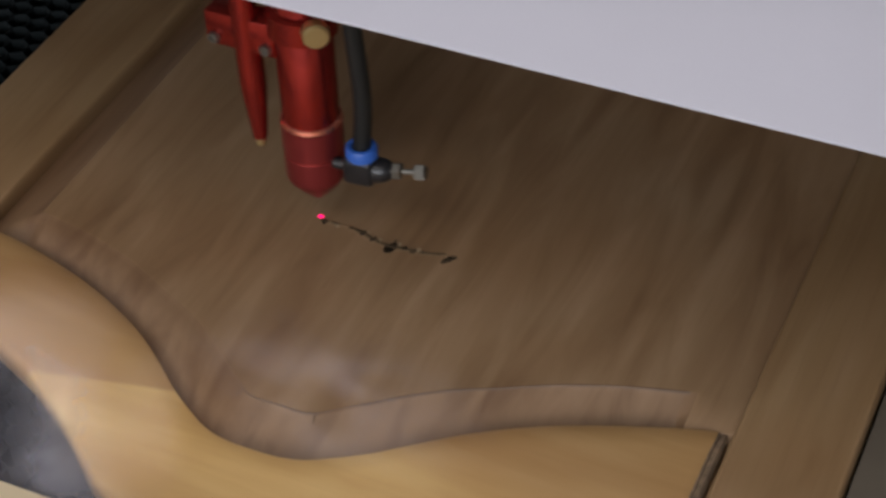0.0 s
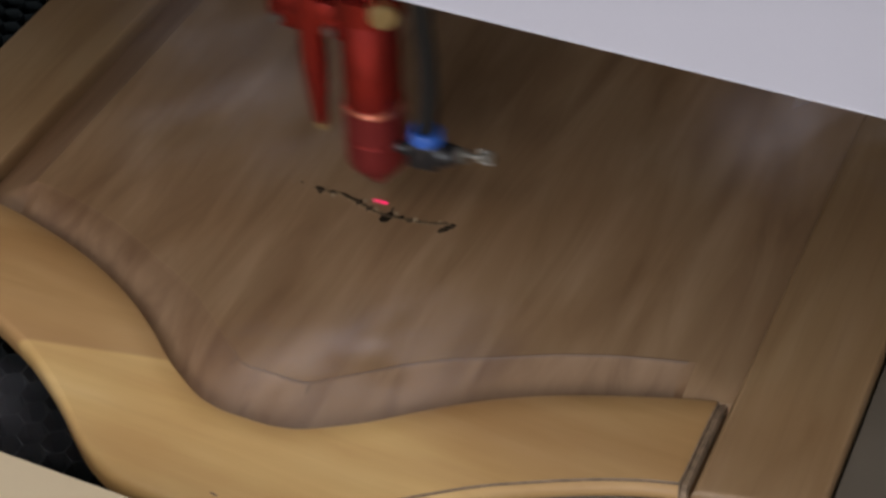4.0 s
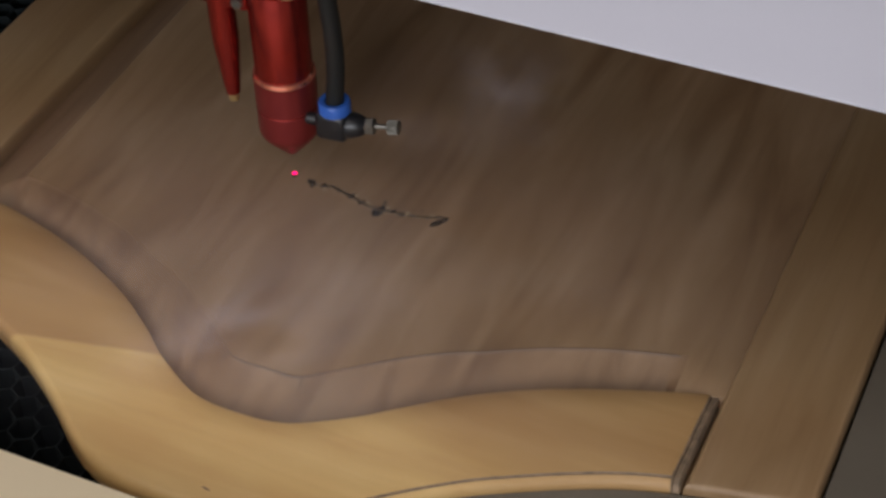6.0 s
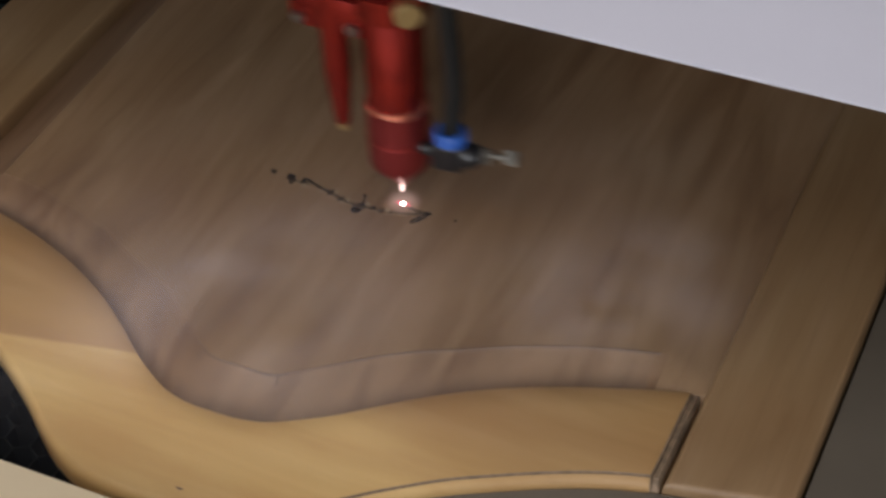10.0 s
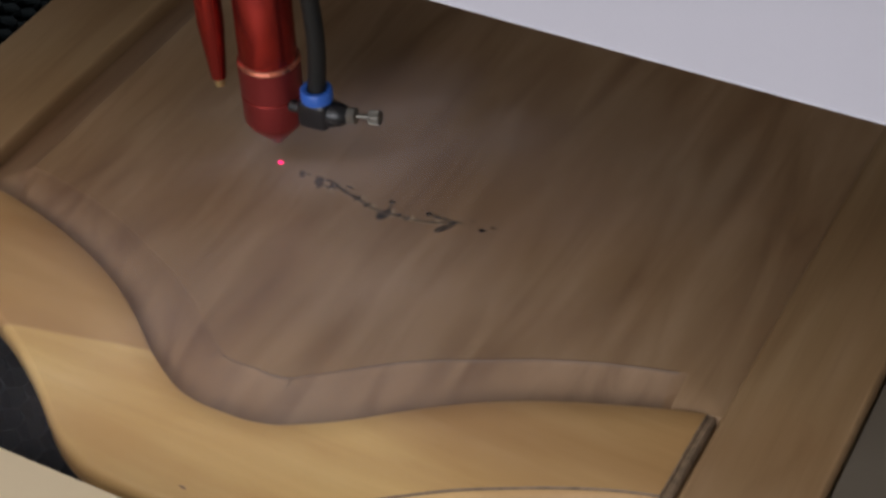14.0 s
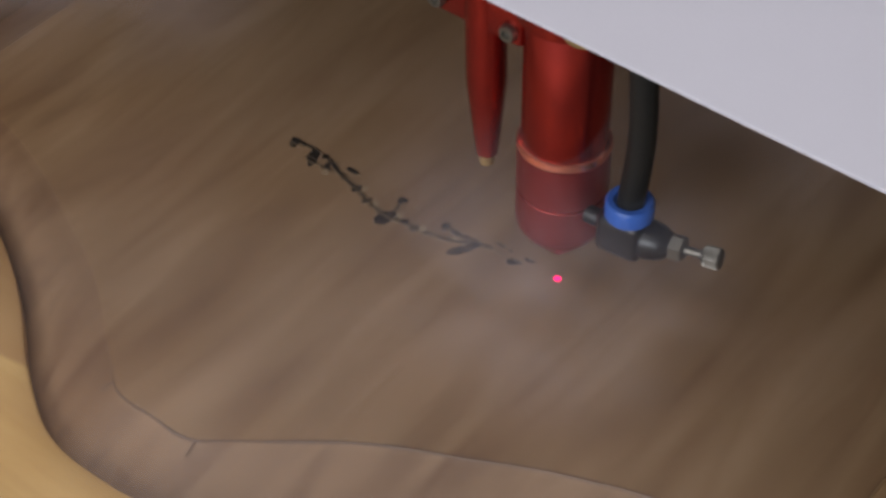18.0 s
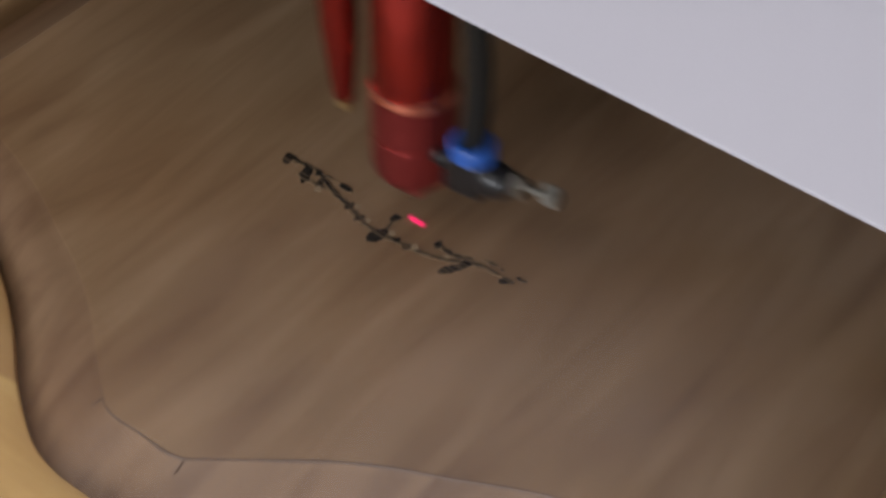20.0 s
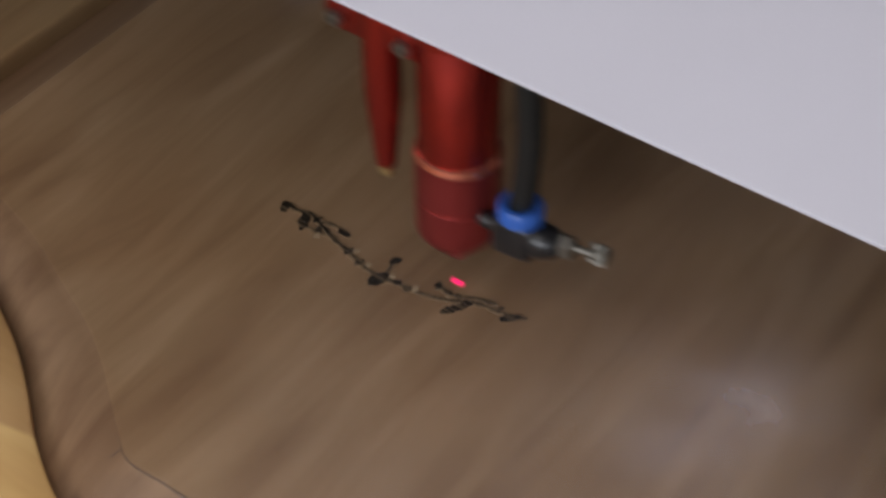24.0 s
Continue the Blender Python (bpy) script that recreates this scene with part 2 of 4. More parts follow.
def sweep_bm(points, radius, seg=16):
    """A round hose along a line of points."""
    bm = bmesh.new()
    rings = []
    n = len(points)
    for i, p in enumerate(points):
        d = (Vector(points[min(i + 1, n - 1)]) - Vector(points[max(i - 1, 0)])).normalized()
        q = d.to_track_quat("Z", "Y").to_matrix()
        rings.append([bm.verts.new(Vector(p) + q @ Vector((radius * math.cos(2 * math.pi * k / seg), radius * math.sin(2 * math.pi * k / seg), 0))) for k in range(seg)])
    for a, b in zip(rings, rings[1:]):
        for k in range(seg):
            bm.faces.new((a[k], a[(k + 1) % seg], b[(k + 1) % seg], b[k]))
    bm.faces.new(rings[0][::-1])
    bm.faces.new(rings[-1])
    return bm


def curve(knots):
    """A smooth symmetric outline y(|x|) in metres through millimetre knots."""
    xs, ys = np.array([k[0] for k in knots]) / 1000, np.array([k[1] for k in knots]) / 1000
    slopes = np.gradient(ys, xs)
    slopes[0] = 0

    def at(x):
        a = min(abs(x), xs[-1] - 1e-9)
        i = max(0, min(len(xs) - 2, int(np.searchsorted(xs, a, side="right")) - 1))
        h = xs[i + 1] - xs[i]
        u = (a - xs[i]) / h
        return float((2 * u**3 - 3 * u**2 + 1) * ys[i] + (u**3 - 2 * u**2 + u) * h * slopes[i]
                     + (-2 * u**3 + 3 * u**2) * ys[i + 1] + (u**3 - u**2) * h * slopes[i + 1])
    return at


# ---- the cabinet door on the bed ----
CX = -0.001
Z_FRAME, Z_BED = -0.0018, -0.0135
HALF, HALF_L, STILE_R, STILE_L, FAR = 0.150, 0.157, 0.1925, -0.2035, 0.360
inner_line = curve([(0, -110.3), (11, -109.8), (19, -107.8), (30, -102.0), (40, -95.6), (51, -87), (68, -74.6), (85, -64.8), (103, -57), (120, -51.2), (138, -46), (160, -41.5)])
outer_line = curve([(0, -150), (12, -149.7), (22, -149), (31, -147), (42, -141.5), (52, -134), (62, -125.6), (75, -116), (87, -108.2), (100, -101.5), (118, -93.2), (133, -87.8), (150, -84), (170, -81.3), (206, -78)])
field_line = curve([(0, -89.5), (11, -89.3), (14, -88.4), (17, -86.2), (27, -78.6), (43, -66.6), (52, -61.0), (68, -53.3), (86, -44.6), (104, -38), (123, -33), (140, -30), (165, -28)])


def view_skew(x):
    """Skews the door's outlines to fit the camera's view."""
    return 0.010 * x + 1.0 * x**3


def y_in(x):
    return inner_line(x - CX) + view_skew(x) + 0.0012 * math.exp(-((x + 0.056) / 0.020) ** 2)


def y_out(x):
    return outer_line(x - CX) + view_skew(x)


def y_field(x):
    return field_line(x - CX) + view_skew(x)


def crease(x, side):
    """Depth of the cut at the field's edge, tuned by side to its shade."""
    if side < 1:
        return 0.0004 if x < 0 else 0.0
    return 0.0002


def soft(x, side):
    if side < 1 and x > 0:
        return 1.7
    return 0.9 if side < 1 or x > 0.0 else 0.9 + min(1.1, -x * 30)


def panel_bm():
    """The raised field (first material) and the shaped slope round it (second)."""
    bm = bmesh.new()
    right = [0.1338, 0.1345, 0.1365, 0.140, 0.144, 0.1475, 0.1508, 0.156]
    left = [-0.1370, -0.1378, -0.1400, -0.144, -0.1485, -0.1530, -0.1578, -0.163]
    xs = left[::-1] + list(np.linspace(-0.133, 0.130, 132)) + right
    low = [-0.22, 0.0, 0.15, 0.3, 0.5, 0.7, 0.88, 0.97, 1.0]
    up = [0.0015] + list(np.linspace(0.006, 1.0, 60))
    grid = []
    for x in xs:
        side = (0.1508 - x) / 0.0170 if x > 0 else (0.1578 + x) / 0.0208
        a, b = y_in(x), y_field(x)
        line = []
        for i, f in enumerate(low):
            u = min(f, side)
            line.append((a + (b - a) * f, u))
        for f in up:
            line.append((b + (FAR - b) * f, min(1.0, side) if side < 1 else 1.0))
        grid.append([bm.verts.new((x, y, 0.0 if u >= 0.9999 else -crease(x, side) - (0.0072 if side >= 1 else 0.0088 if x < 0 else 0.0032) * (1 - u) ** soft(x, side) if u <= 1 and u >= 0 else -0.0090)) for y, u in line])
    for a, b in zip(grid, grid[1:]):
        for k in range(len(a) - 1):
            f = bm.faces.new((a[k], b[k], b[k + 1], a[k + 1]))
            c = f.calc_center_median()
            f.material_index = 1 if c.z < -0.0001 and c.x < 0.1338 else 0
    return bm


def rail_bm():
    bm = bmesh.new()
    x0, x1 = -HALF_L + 0.0006, HALF - 0.0006
    ends = [0.0, 0.0005, 0.0012, 0.0030, 0.0034, 0.0039]
    xs = [x0 + e for e in ends] + list(np.linspace(x0 + 0.0065, x1 - 0.0065, 150)) + [x1 - e for e in ends[::-1]]
    drop = dict(enumerate((0.0040, 0.0018, 0.0009, 0.0016, 0.0003, 0.0)))
    n = len(xs)

    def ring(line, sign, depth, z, cut=0.0):
        out = []
        for i, x in enumerate(xs):
            s = (line(x + 0.001) - line(x - 0.001)) / 0.002
            nx, ny = -s, 1.0
            k = sign * depth / math.hypot(nx, ny)
            d = drop.get(min(i, n - 1 - i), 0.0) if z > Z_FRAME - 0.004 else 0.0
            xx = min(max(x + nx * k, x0), x1)
            # the small edge groove runs out towards one side
            fill = cut * (1 - min(1, max(0, (x - 0.005) / 0.05)))
            out.append(bm.verts.new((xx, line(x) + ny * k, z - d + fill)))
        return out
    prof = [(y_in, -1, 0.0, Z_BED + 0.0005), (y_in, -1, 0.0, Z_FRAME - 0.0014), (y_in, -1, 0.0003, Z_FRAME - 0.0005), (y_in, -1, 0.0012, Z_FRAME)]
    for f in (0.25, 0.5, 0.75):
        prof.append((f,))
    prof += [(y_out, 1, 0.0006, Z_FRAME), (y_out, 1, 0.0001, Z_FRAME - 0.0008, 0.0007), (y_out, 1, -0.0002, Z_FRAME - 0.0008, 0.0007), (y_out, 1, -0.0005, Z_FRAME - 0.0004, 0.0003), (y_out, 1, -0.0018, Z_FRAME - 0.0011), (y_out, 1, -0.0027, Z_FRAME - 0.0024), (y_out, 1, -0.0031, Z_FRAME - 0.0042), (y_out, 1, -0.0031, Z_BED + 0.0015), (y_out, 1, -0.0020, Z_BED)]
    rings = []
    for p in prof:
        if len(p) == 1:
            f = p[0]
            rings.append([bm.verts.new((x, y_in(x) * (1 - f) + y_out(x) * f, Z_FRAME - drop.get(min(i, n - 1 - i), 0.0))) for i, x in enumerate(xs)])
        else:
            rings.append(ring(*p))
    for a, b in zip(rings, rings[1:]):
        for k in range(n - 1):
            f = bm.faces.new((a[k], b[k], b[k + 1], a[k + 1]))
            # joint ends and right-hand groove get a darker brown to deepen them
            if min(k, n - 2 - k) < 5 or (a is rings[7] or a is rings[8]) and xs[k] > 0.02:
                f.material_index = 1
    bm.faces.new([r[0] for r in rings])
    bm.faces.new([r[-1] for r in rings][::-1])
    bmesh.ops.recalc_face_normals(bm, faces=bm.faces[:])
    return bm


def stile_bm(x_in, x_out):
    bm = bmesh.new()
    lo = [(x_in, y_out(x_in) - 0.0031), (x_out, y_out(x_out) - 0.0031)]
    cs = [(x_in, lo[0][1]), (x_out, lo[1][1]), (x_out, FAR), (x_in, FAR)]
    bot = [bm.verts.new((x, y, Z_BED)) for x, y in cs]
    top = [bm.verts.new((x, y, Z_FRAME)) for x, y in cs]
    bm.faces.new(bot[::-1])
    bm.faces.new(top)
    for k in range(4):
        bm.faces.new((bot[k], bot[(k + 1) % 4], top[(k + 1) % 4], top[k]))
    bmesh.ops.recalc_face_normals(bm, faces=bm.faces[:])
    ed = [e for e in bm.edges if e.verts[0].co.z > -0.01 and e.verts[1].co.z > -0.01]
    bmesh.ops.bevel(bm, geom=ed, offset=0.0026, segments=4, affect="EDGES", profile=0.5)
    return bm


door = empty("cabinet_door")
tagged(door, "pale brown wooden cabinet door with arched raised panel on bed", "cabinet door")
panel = part("panel", panel_bm(), PANEL_WOOD, door, "brown veneered raised panel being engraved")
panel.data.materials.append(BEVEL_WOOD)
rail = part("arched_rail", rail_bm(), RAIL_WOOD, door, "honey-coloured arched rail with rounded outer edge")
rail.data.materials.append(JOINT_BROWN)
part("stile", stile_bm(HALF + 0.0004, STILE_R), STILE_WOOD, door)
part("stile", stile_bm(-HALF_L - 0.0004, STILE_L), STILE_WOOD, door)
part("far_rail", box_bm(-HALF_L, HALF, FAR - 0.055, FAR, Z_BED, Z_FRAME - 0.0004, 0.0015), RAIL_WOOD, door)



def crease_line_bm():
    """A thin dark strip along the field's edge, standing in for the crease's dark."""
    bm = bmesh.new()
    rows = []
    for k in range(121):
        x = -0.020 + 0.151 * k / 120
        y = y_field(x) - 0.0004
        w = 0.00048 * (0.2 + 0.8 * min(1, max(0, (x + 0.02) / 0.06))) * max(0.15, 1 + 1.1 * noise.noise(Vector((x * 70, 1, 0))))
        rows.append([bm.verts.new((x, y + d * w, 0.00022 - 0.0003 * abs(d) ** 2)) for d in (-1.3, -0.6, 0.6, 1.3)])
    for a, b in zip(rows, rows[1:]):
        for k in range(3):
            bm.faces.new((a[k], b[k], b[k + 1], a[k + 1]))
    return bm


part("crease_line", crease_line_bm(), DARK_LINE, door, "thin dark line laid in the crease along the bevel")


def nick_bm(x0, y0, x1, y1, w, z0, z1):
    """A small ragged cut left by a tool, lying on the wood from one point to another."""
    bm = bmesh.new()
    d = Vector((x1 - x0, y1 - y0, 0)).normalized()
    n = Vector((-d.y, d.x, 0))
    rows = []
    for k in range(9):
        u = k / 8
        c = Vector((x0, y0, z0)).lerp(Vector((x1, y1, z1)), u)
        h = w * math.sin(math.pi * (0.1 + 0.8 * u)) * (1 + 0.5 * noise.noise(Vector((x0 * 900, u * 5, 2))))
        rows.append([bm.verts.new(c + n * h * q + Vector((0, 0, 0.00012 - 0.0002 * abs(q)))) for q in (-1.2, -0.5, 0.5, 1.2)])
    for a, b in zip(rows, rows[1:]):
        for k in range(3):
            bm.faces.new((a[k], b[k], b[k + 1], a[k + 1]))
    return bm


for x0, x1, deep in ((-0.0165, -0.0180, 0.0045), (0.0130, 0.0135, 0.0050)):
    yf, yi = y_field(x0), y_in(x1)
    f = deep / (yf - yi)
    part("tool_mark", nick_bm(x0, yf - 0.0005, x1, yf - deep, 0.00022, 0.0003, 0.0005 - 0.0072 * f ** 0.9), DARK_LINE, door, "short dark tool mark across the bevel")
part("tool_mark", nick_bm(0.0044, -0.1446, 0.0076, -0.1450, 0.0004, Z_FRAME + 0.0001, Z_FRAME + 0.0001), DARK_LINE, door, "small dark nick in the rail")

# ---- the machine round it ----
tray = part("bed_tray", box_bm(-0.52, 0.62, -0.1625, 0.56, -0.070, -0.0405, 0.002), DARK_TRAY)
tagged(tray, "dark steel tray under the honeycomb bed", "machine bed", kind="structure")


def honeycomb_mesh():
    """Foil walls of hexagonal cells, each wall with its own thickness."""
    verts, faces = [], []
    s, th, top, bot = 0.0058, 0.00018, Z_BED - 0.0006, -0.040
    dx, dy = s * math.sqrt(3), s * 1.5
    for j in range(int(0.70 / dy)):
        for i in range(int(1.10 / dx)):
            cx = -0.505 + i * dx + (dx / 2 if j % 2 else 0)
            cy = -0.155 + j * dy
            for k in range(3):
                a0, a1 = math.radians(30 + 60 * k), math.radians(90 + 60 * k)
                p, q = (cx + s * math.cos(a0), cy + s * math.sin(a0)), (cx + s * math.cos(a1), cy + s * math.sin(a1))
                if p[0] > 0.62:
                    continue
                nx, ny = -(q[1] - p[1]) / s * th, (q[0] - p[0]) / s * th
                b = len(verts)
                for z in (bot, top):
                    verts += [(p[0] + nx, p[1] + ny, z), (q[0] + nx, q[1] + ny, z), (q[0] - nx, q[1] - ny, z), (p[0] - nx, p[1] - ny, z)]
                faces += [(b, b + 1, b + 5, b + 4), (b + 2, b + 3, b + 7, b + 6), (b + 4, b + 5, b + 6, b + 7)]
    me = bpy.data.meshes.new("honeycomb_bed")
    me.from_pydata(verts, [], faces)
    me.materials.append(ALU_FOIL)
    return me


comb = new("honeycomb_bed", honeycomb_mesh())
tagged(comb, "dark metal honeycomb support bed", "machine bed", kind="stuff")


def plate_bm():
    """A plate on the bed in front of and beside the door, cut to leave it a narrow gap."""
    bm = bmesh.new()
    xs = list(np.linspace(0.052, 0.1937, 40)) + [0.1938, 0.60]
    rows = []
    for x in xs:
        far = y_out(x) - 0.0038 if x < 0.19375 else 0.52
        rows.append([bm.verts.new((x, y, z)) for y, z in ((-0.1625, -0.0130), (-0.1625, -0.0062), (far, -0.0062), (far, -0.0130))])
    for a, b in zip(rows, rows[1:]):
        for k in range(4):
            bm.faces.new((a[k], b[k], b[(k + 1) % 4], a[(k + 1) % 4]))
    bm.faces.new(rows[0][::-1])
    bm.faces.new(rows[-1])
    bmesh.ops.recalc_face_normals(bm, faces=bm.faces[:])
    return bm


sheet = part("bed_plate", plate_bm(), GREY_SHEET, smooth=False)
tagged(sheet, "dull grey plate lying on the honeycomb bed beside the door", "metal sheet")

front = empty("machine_front_edge")
tagged(front, "cream painted front edge of the machine housing", "machine housing", kind="structure")
part("front_wall", box_bm(-0.60, 0.66, -0.1660, -0.1633, -0.30, 0.0060, 0.0006), CREAM_STEEL, front)
part("front_lip", box_bm(-0.60, 0.66, -0.42, -0.1633, 0.0064, 0.0080, 0.0006), CREAM_STEEL, front)
part("front_skirt", box_bm(-0.60, 0.66, -0.42, -0.4172, -0.88, 0.0060, 0.0006), CREAM_STEEL, front)

cover = empty("gantry_cover")
tagged(cover, "plain white powder-coated sheet steel gantry cover", "machine cover")
part("cover_top", box_bm(-0.56, 0.64, -0.0579, 0.50, 0.1488, 0.1497, 0.0003), WHITE_STEEL, cover)
part("cover_back", box_bm(-0.56, 0.64, 0.4985, 0.50, -0.88, 0.1483, 0.0004), WHITE_STEEL, cover)
for x in (-0.575, 0.64):
    w = part("side_wall", box_bm(x, x + 0.0015, -0.1628, 0.4983, -0.88, 0.02, 0.0004), WHITE_STEEL, cover)
beam = part("gantry_beam", box_bm(-0.54, 0.60, 0.040, 0.075, 0.085, 0.118, 0.002), STEEL)
tagged(beam, "plain aluminium gantry beam under the cover", "machine beam")

# ---- the laser head ----
head = empty("laser_head")
tagged(head, "red anodised laser head with lens tube, pointer and air fitting", "laser head")


def build_head():
    tube = part("lens_tube", lathe_bm([(0.0109, 0.0512), (0.0109, 0.0930), (0.0106, 0.0934), (0.0106, 0.1290)], 56), RED_ANODISED, head)
    part("edge_ring", lathe_bm([(0.0116, 0.0496), (0.0120, 0.0500), (0.0116, 0.0516), (0.0110, 0.0520)], 56), RED_EDGE, tube, "bright red edge ring with its highlight in the colour")
    nozzle = part("nozzle", lathe_bm([(0.0009, 0.0130), (0.0009, 0.0116), (0.0015, 0.0112), (0.0021, 0.0115), (0.0104, 0.0216), (0.0114, 0.0236), (0.0117, 0.0252), (0.0117, 0.0352), (0.0114, 0.0355), (0.0114, 0.0360), (0.0118, 0.0363), (0.0118, 0.0494)], 56), NOZZLE_RED, head, "dark red conical air nozzle")
    part("seam_ring", lathe_bm([(0.0115, 0.0354), (0.01166, 0.0356), (0.0115, 0.0361)], 56), RED_ANODISED, nozzle, "thin seam ring")
    part("collar", lathe_bm([(0.0114, 0.0900), (0.0132, 0.0912), (0.0132, 0.1010), (0.0114, 0.1022)], 48), RED_ANODISED, head)
    bracket = part("bracket", box_bm(-0.0362, -0.0080, -0.0085, 0.0020, 0.0805, 0.0950, 0.0009), RED_ANODISED, head, "red clamp bracket")
    part("bracket_plate", box_bm(-0.0340, 0.0300, 0.0060, 0.0320, 0.0960, 0.1060, 0.0008), RED_ANODISED, head)
    for x in (-0.0326, -0.0112):
        part("screw", lathe_bm([(0.0023, -0.0006), (0.0023, 0.0012), (0.0019, 0.0018), (0.0012, 0.0018), (0.0012, 0.0006)], 20), STEEL, bracket, "steel socket screw", at=pose(x, -0.0086, 0.0842, 90, 0, 0))
    pointer = part("pointer_tube", lathe_bm([(0.0021, 0.0), (0.0028, 0.0006), (0.0034, 0.0060), (0.0050, 0.0240), (0.0051, 0.0270), (0.0051, 0.0700)], 32), RED_ANODISED, head, "slim red tapered pointer tube", at=pose(-0.0203, -0.0048, 0.0378, 0, -1.0, 0))
    part("pointer_tip", lathe_bm([(0.0010, -0.0034), (0.0019, -0.0030), (0.0021, 0.0)], 20), BRASS, pointer, "small brass tip")
    part("thumb_knob", lathe_bm([(0.0030, 0.0), (0.0046, 0.0005), (0.0050, 0.0012), (0.0050, 0.0050), (0.0042, 0.0060)], 28), BRASS, head, "round brass thumb knob", at=pose(0.0105, -0.0100, 0.1000, 90, 0, 35))
    # air fitting
    el = part("air_elbow", box_bm(-0.0070, 0.0054, -0.0050, 0.0050, -0.0066, 0.0058, 0.0024, 3), BLACK_PLASTIC, head, "black plastic push-in elbow", at=pose(0.0230, -0.0046, 0.0368, 0, 0, 6))
    part("inlet", lathe_bm([(0.0020, -0.005), (0.0024, -0.0045), (0.0024, 0.0), (0.0020, 0.0005)], 20), BLACK_PLASTIC, el, "black threaded inlet", at=pose(-0.0074, 0.0015, -0.0020, 0, 90, 0))
    part("release_collar", lathe_bm([(0.0056, 0.0050), (0.0061, 0.0056), (0.0061, 0.0094), (0.0055, 0.0102), (0.0040, 0.0102), (0.0036, 0.0090)], 36), BLUE_PLASTIC, el, "blue release collar")
    valve = part("valve_body", lathe_bm([(0.0050, 0.0), (0.0052, 0.0010), (0.0044, 0.0048), (0.0036, 0.0062), (0.0026, 0.0074)], 24), BLACK_PLASTIC, el, at=pose(0.0046, 0, -0.0006, 0, 84, 4))
    part("valve_nut", lathe_bm([(0.0026, 0.0070), (0.0033, 0.0074), (0.0033, 0.0104), (0.0026, 0.0108)], 6), STEEL, valve, "steel hex lock nut")
    part("valve_stem", lathe_bm([(0.0011, 0.0104), (0.0011, 0.0162)], 16), STEEL, valve)
    part("valve_knob", knurl_bm(0.0028, 0.0156, 0.0202), STEEL, valve, "knurled steel adjusting knob")
    pts = []
    for k in range(25):
        u = k / 24
        pts.append((0.0230 + 0.0016 * math.sin(6 * u) + 0.0060 * u * u, -0.0046 - 0.007 * u * u, 0.0450 + 0.088 * u))
    part("air_hose", sweep_bm(pts, 0.0034, 20), BLACK_HOSE, head, "black air hose")


build_head()


def spark_bm():
    bm = bmesh.new()
    bmesh.ops.create_icosphere(bm, subdivisions=3, radius=0.00085)
    for v in bm.verts:
        n = noise.noise(v.co * 1500)
        v.co = v.co * (1 + 0.35 * n)
        v.co.x *= 1.05
        v.co.z = abs(v.co.z) * 0.9
    return bm


spark = part("burn_spark", spark_bm(), SPARK_WHITE)
tagged(spark, "white-hot spark where the beam burns the wood", "spark")
# glowing bead that stands in for the spark's light on the nozzle tip
part("tip_reflection", lathe_bm([(0.0006, 0.0068), (0.0012, 0.0074), (0.0012, 0.0096), (0.0007, 0.0106)], 14), TIP_GLINT, spark, "small glowing bead for the spark's reflection on the nozzle tip")


def halo_material():
    m = glow("spark_halo", (1.0, 0.66, 0.60), 1.6)
    t = m.node_tree
    em, out = t.nodes["Emission"], t.nodes["Material Output"]
    clear, mix = t.nodes.new("ShaderNodeBsdfTransparent"), t.nodes.new("ShaderNodeMixShader")
    tc, ln = t.nodes.new("ShaderNodeTexCoord"), t.nodes.new("ShaderNodeVectorMath")
    ln.operation = "LENGTH"
    fall = t.nodes.new("ShaderNodeMapRange")
    fall.interpolation_type = "SMOOTHERSTEP"
    for k, v in (("From Min", 0.0092), ("From Max", 0.0), ("To Min", 0.0), ("To Max", 0.20)):
        fall.inputs[k].default_value = v
    wire(m, tc, "Object", ln, 0)
    wire(m, ln, "Value", fall, "Value")
    wire(m, fall, "Result", mix, 0)
    wire(m, clear, 0, mix, 1)
    wire(m, em, 0, mix, 2)
    wire(m, mix, 0, out, "Surface")
    return m


def halo_bm():
    bm = bmesh.new()
    last = None
    for i in range(1, 9):
        r = 0.0094 * i / 8
        ring = [bm.verts.new((r * math.cos(k * math.pi / 14), r * math.sin(k * math.pi / 14), 0.0014 - 8 * r * r)) for k in range(28)]
        if last is None:
            bm.faces.new(ring)
        else:
            for k in range(28):
                bm.faces.new((last[k], ring[k], ring[(k + 1) % 28], last[(k + 1) % 28]))
        last = ring
    return bm


# glowing disc added for the spark's halo over the wood
part("spark_halo", halo_bm(), halo_material(), spark, "faint pink glowing disc for the spark's halo on the wood")


def dot_bm():
    bm = bmesh.new()
    ring = []
    for r, z in ((0.0005, 0.00045), (0.0008, 0.0005), (0.0010, 0.0002)):
        ring.append([bm.verts.new((r * math.cos(k * math.pi / 10) * 1.1, r * math.sin(k * math.pi / 10), z)) for k in range(20)])
    for a, b in zip(ring, ring[1:]):
        for k in range(20):
            bm.faces.new((a[k], b[k], b[(k + 1) % 20], a[(k + 1) % 20]))
    bm.faces.new(ring[0])
    return bm


part("pointer_spot", dot_bm(), POINTER_RED, head, "pinkish red pointer light spot")

# ---- the burnt marks ----
PITCH = 0.5


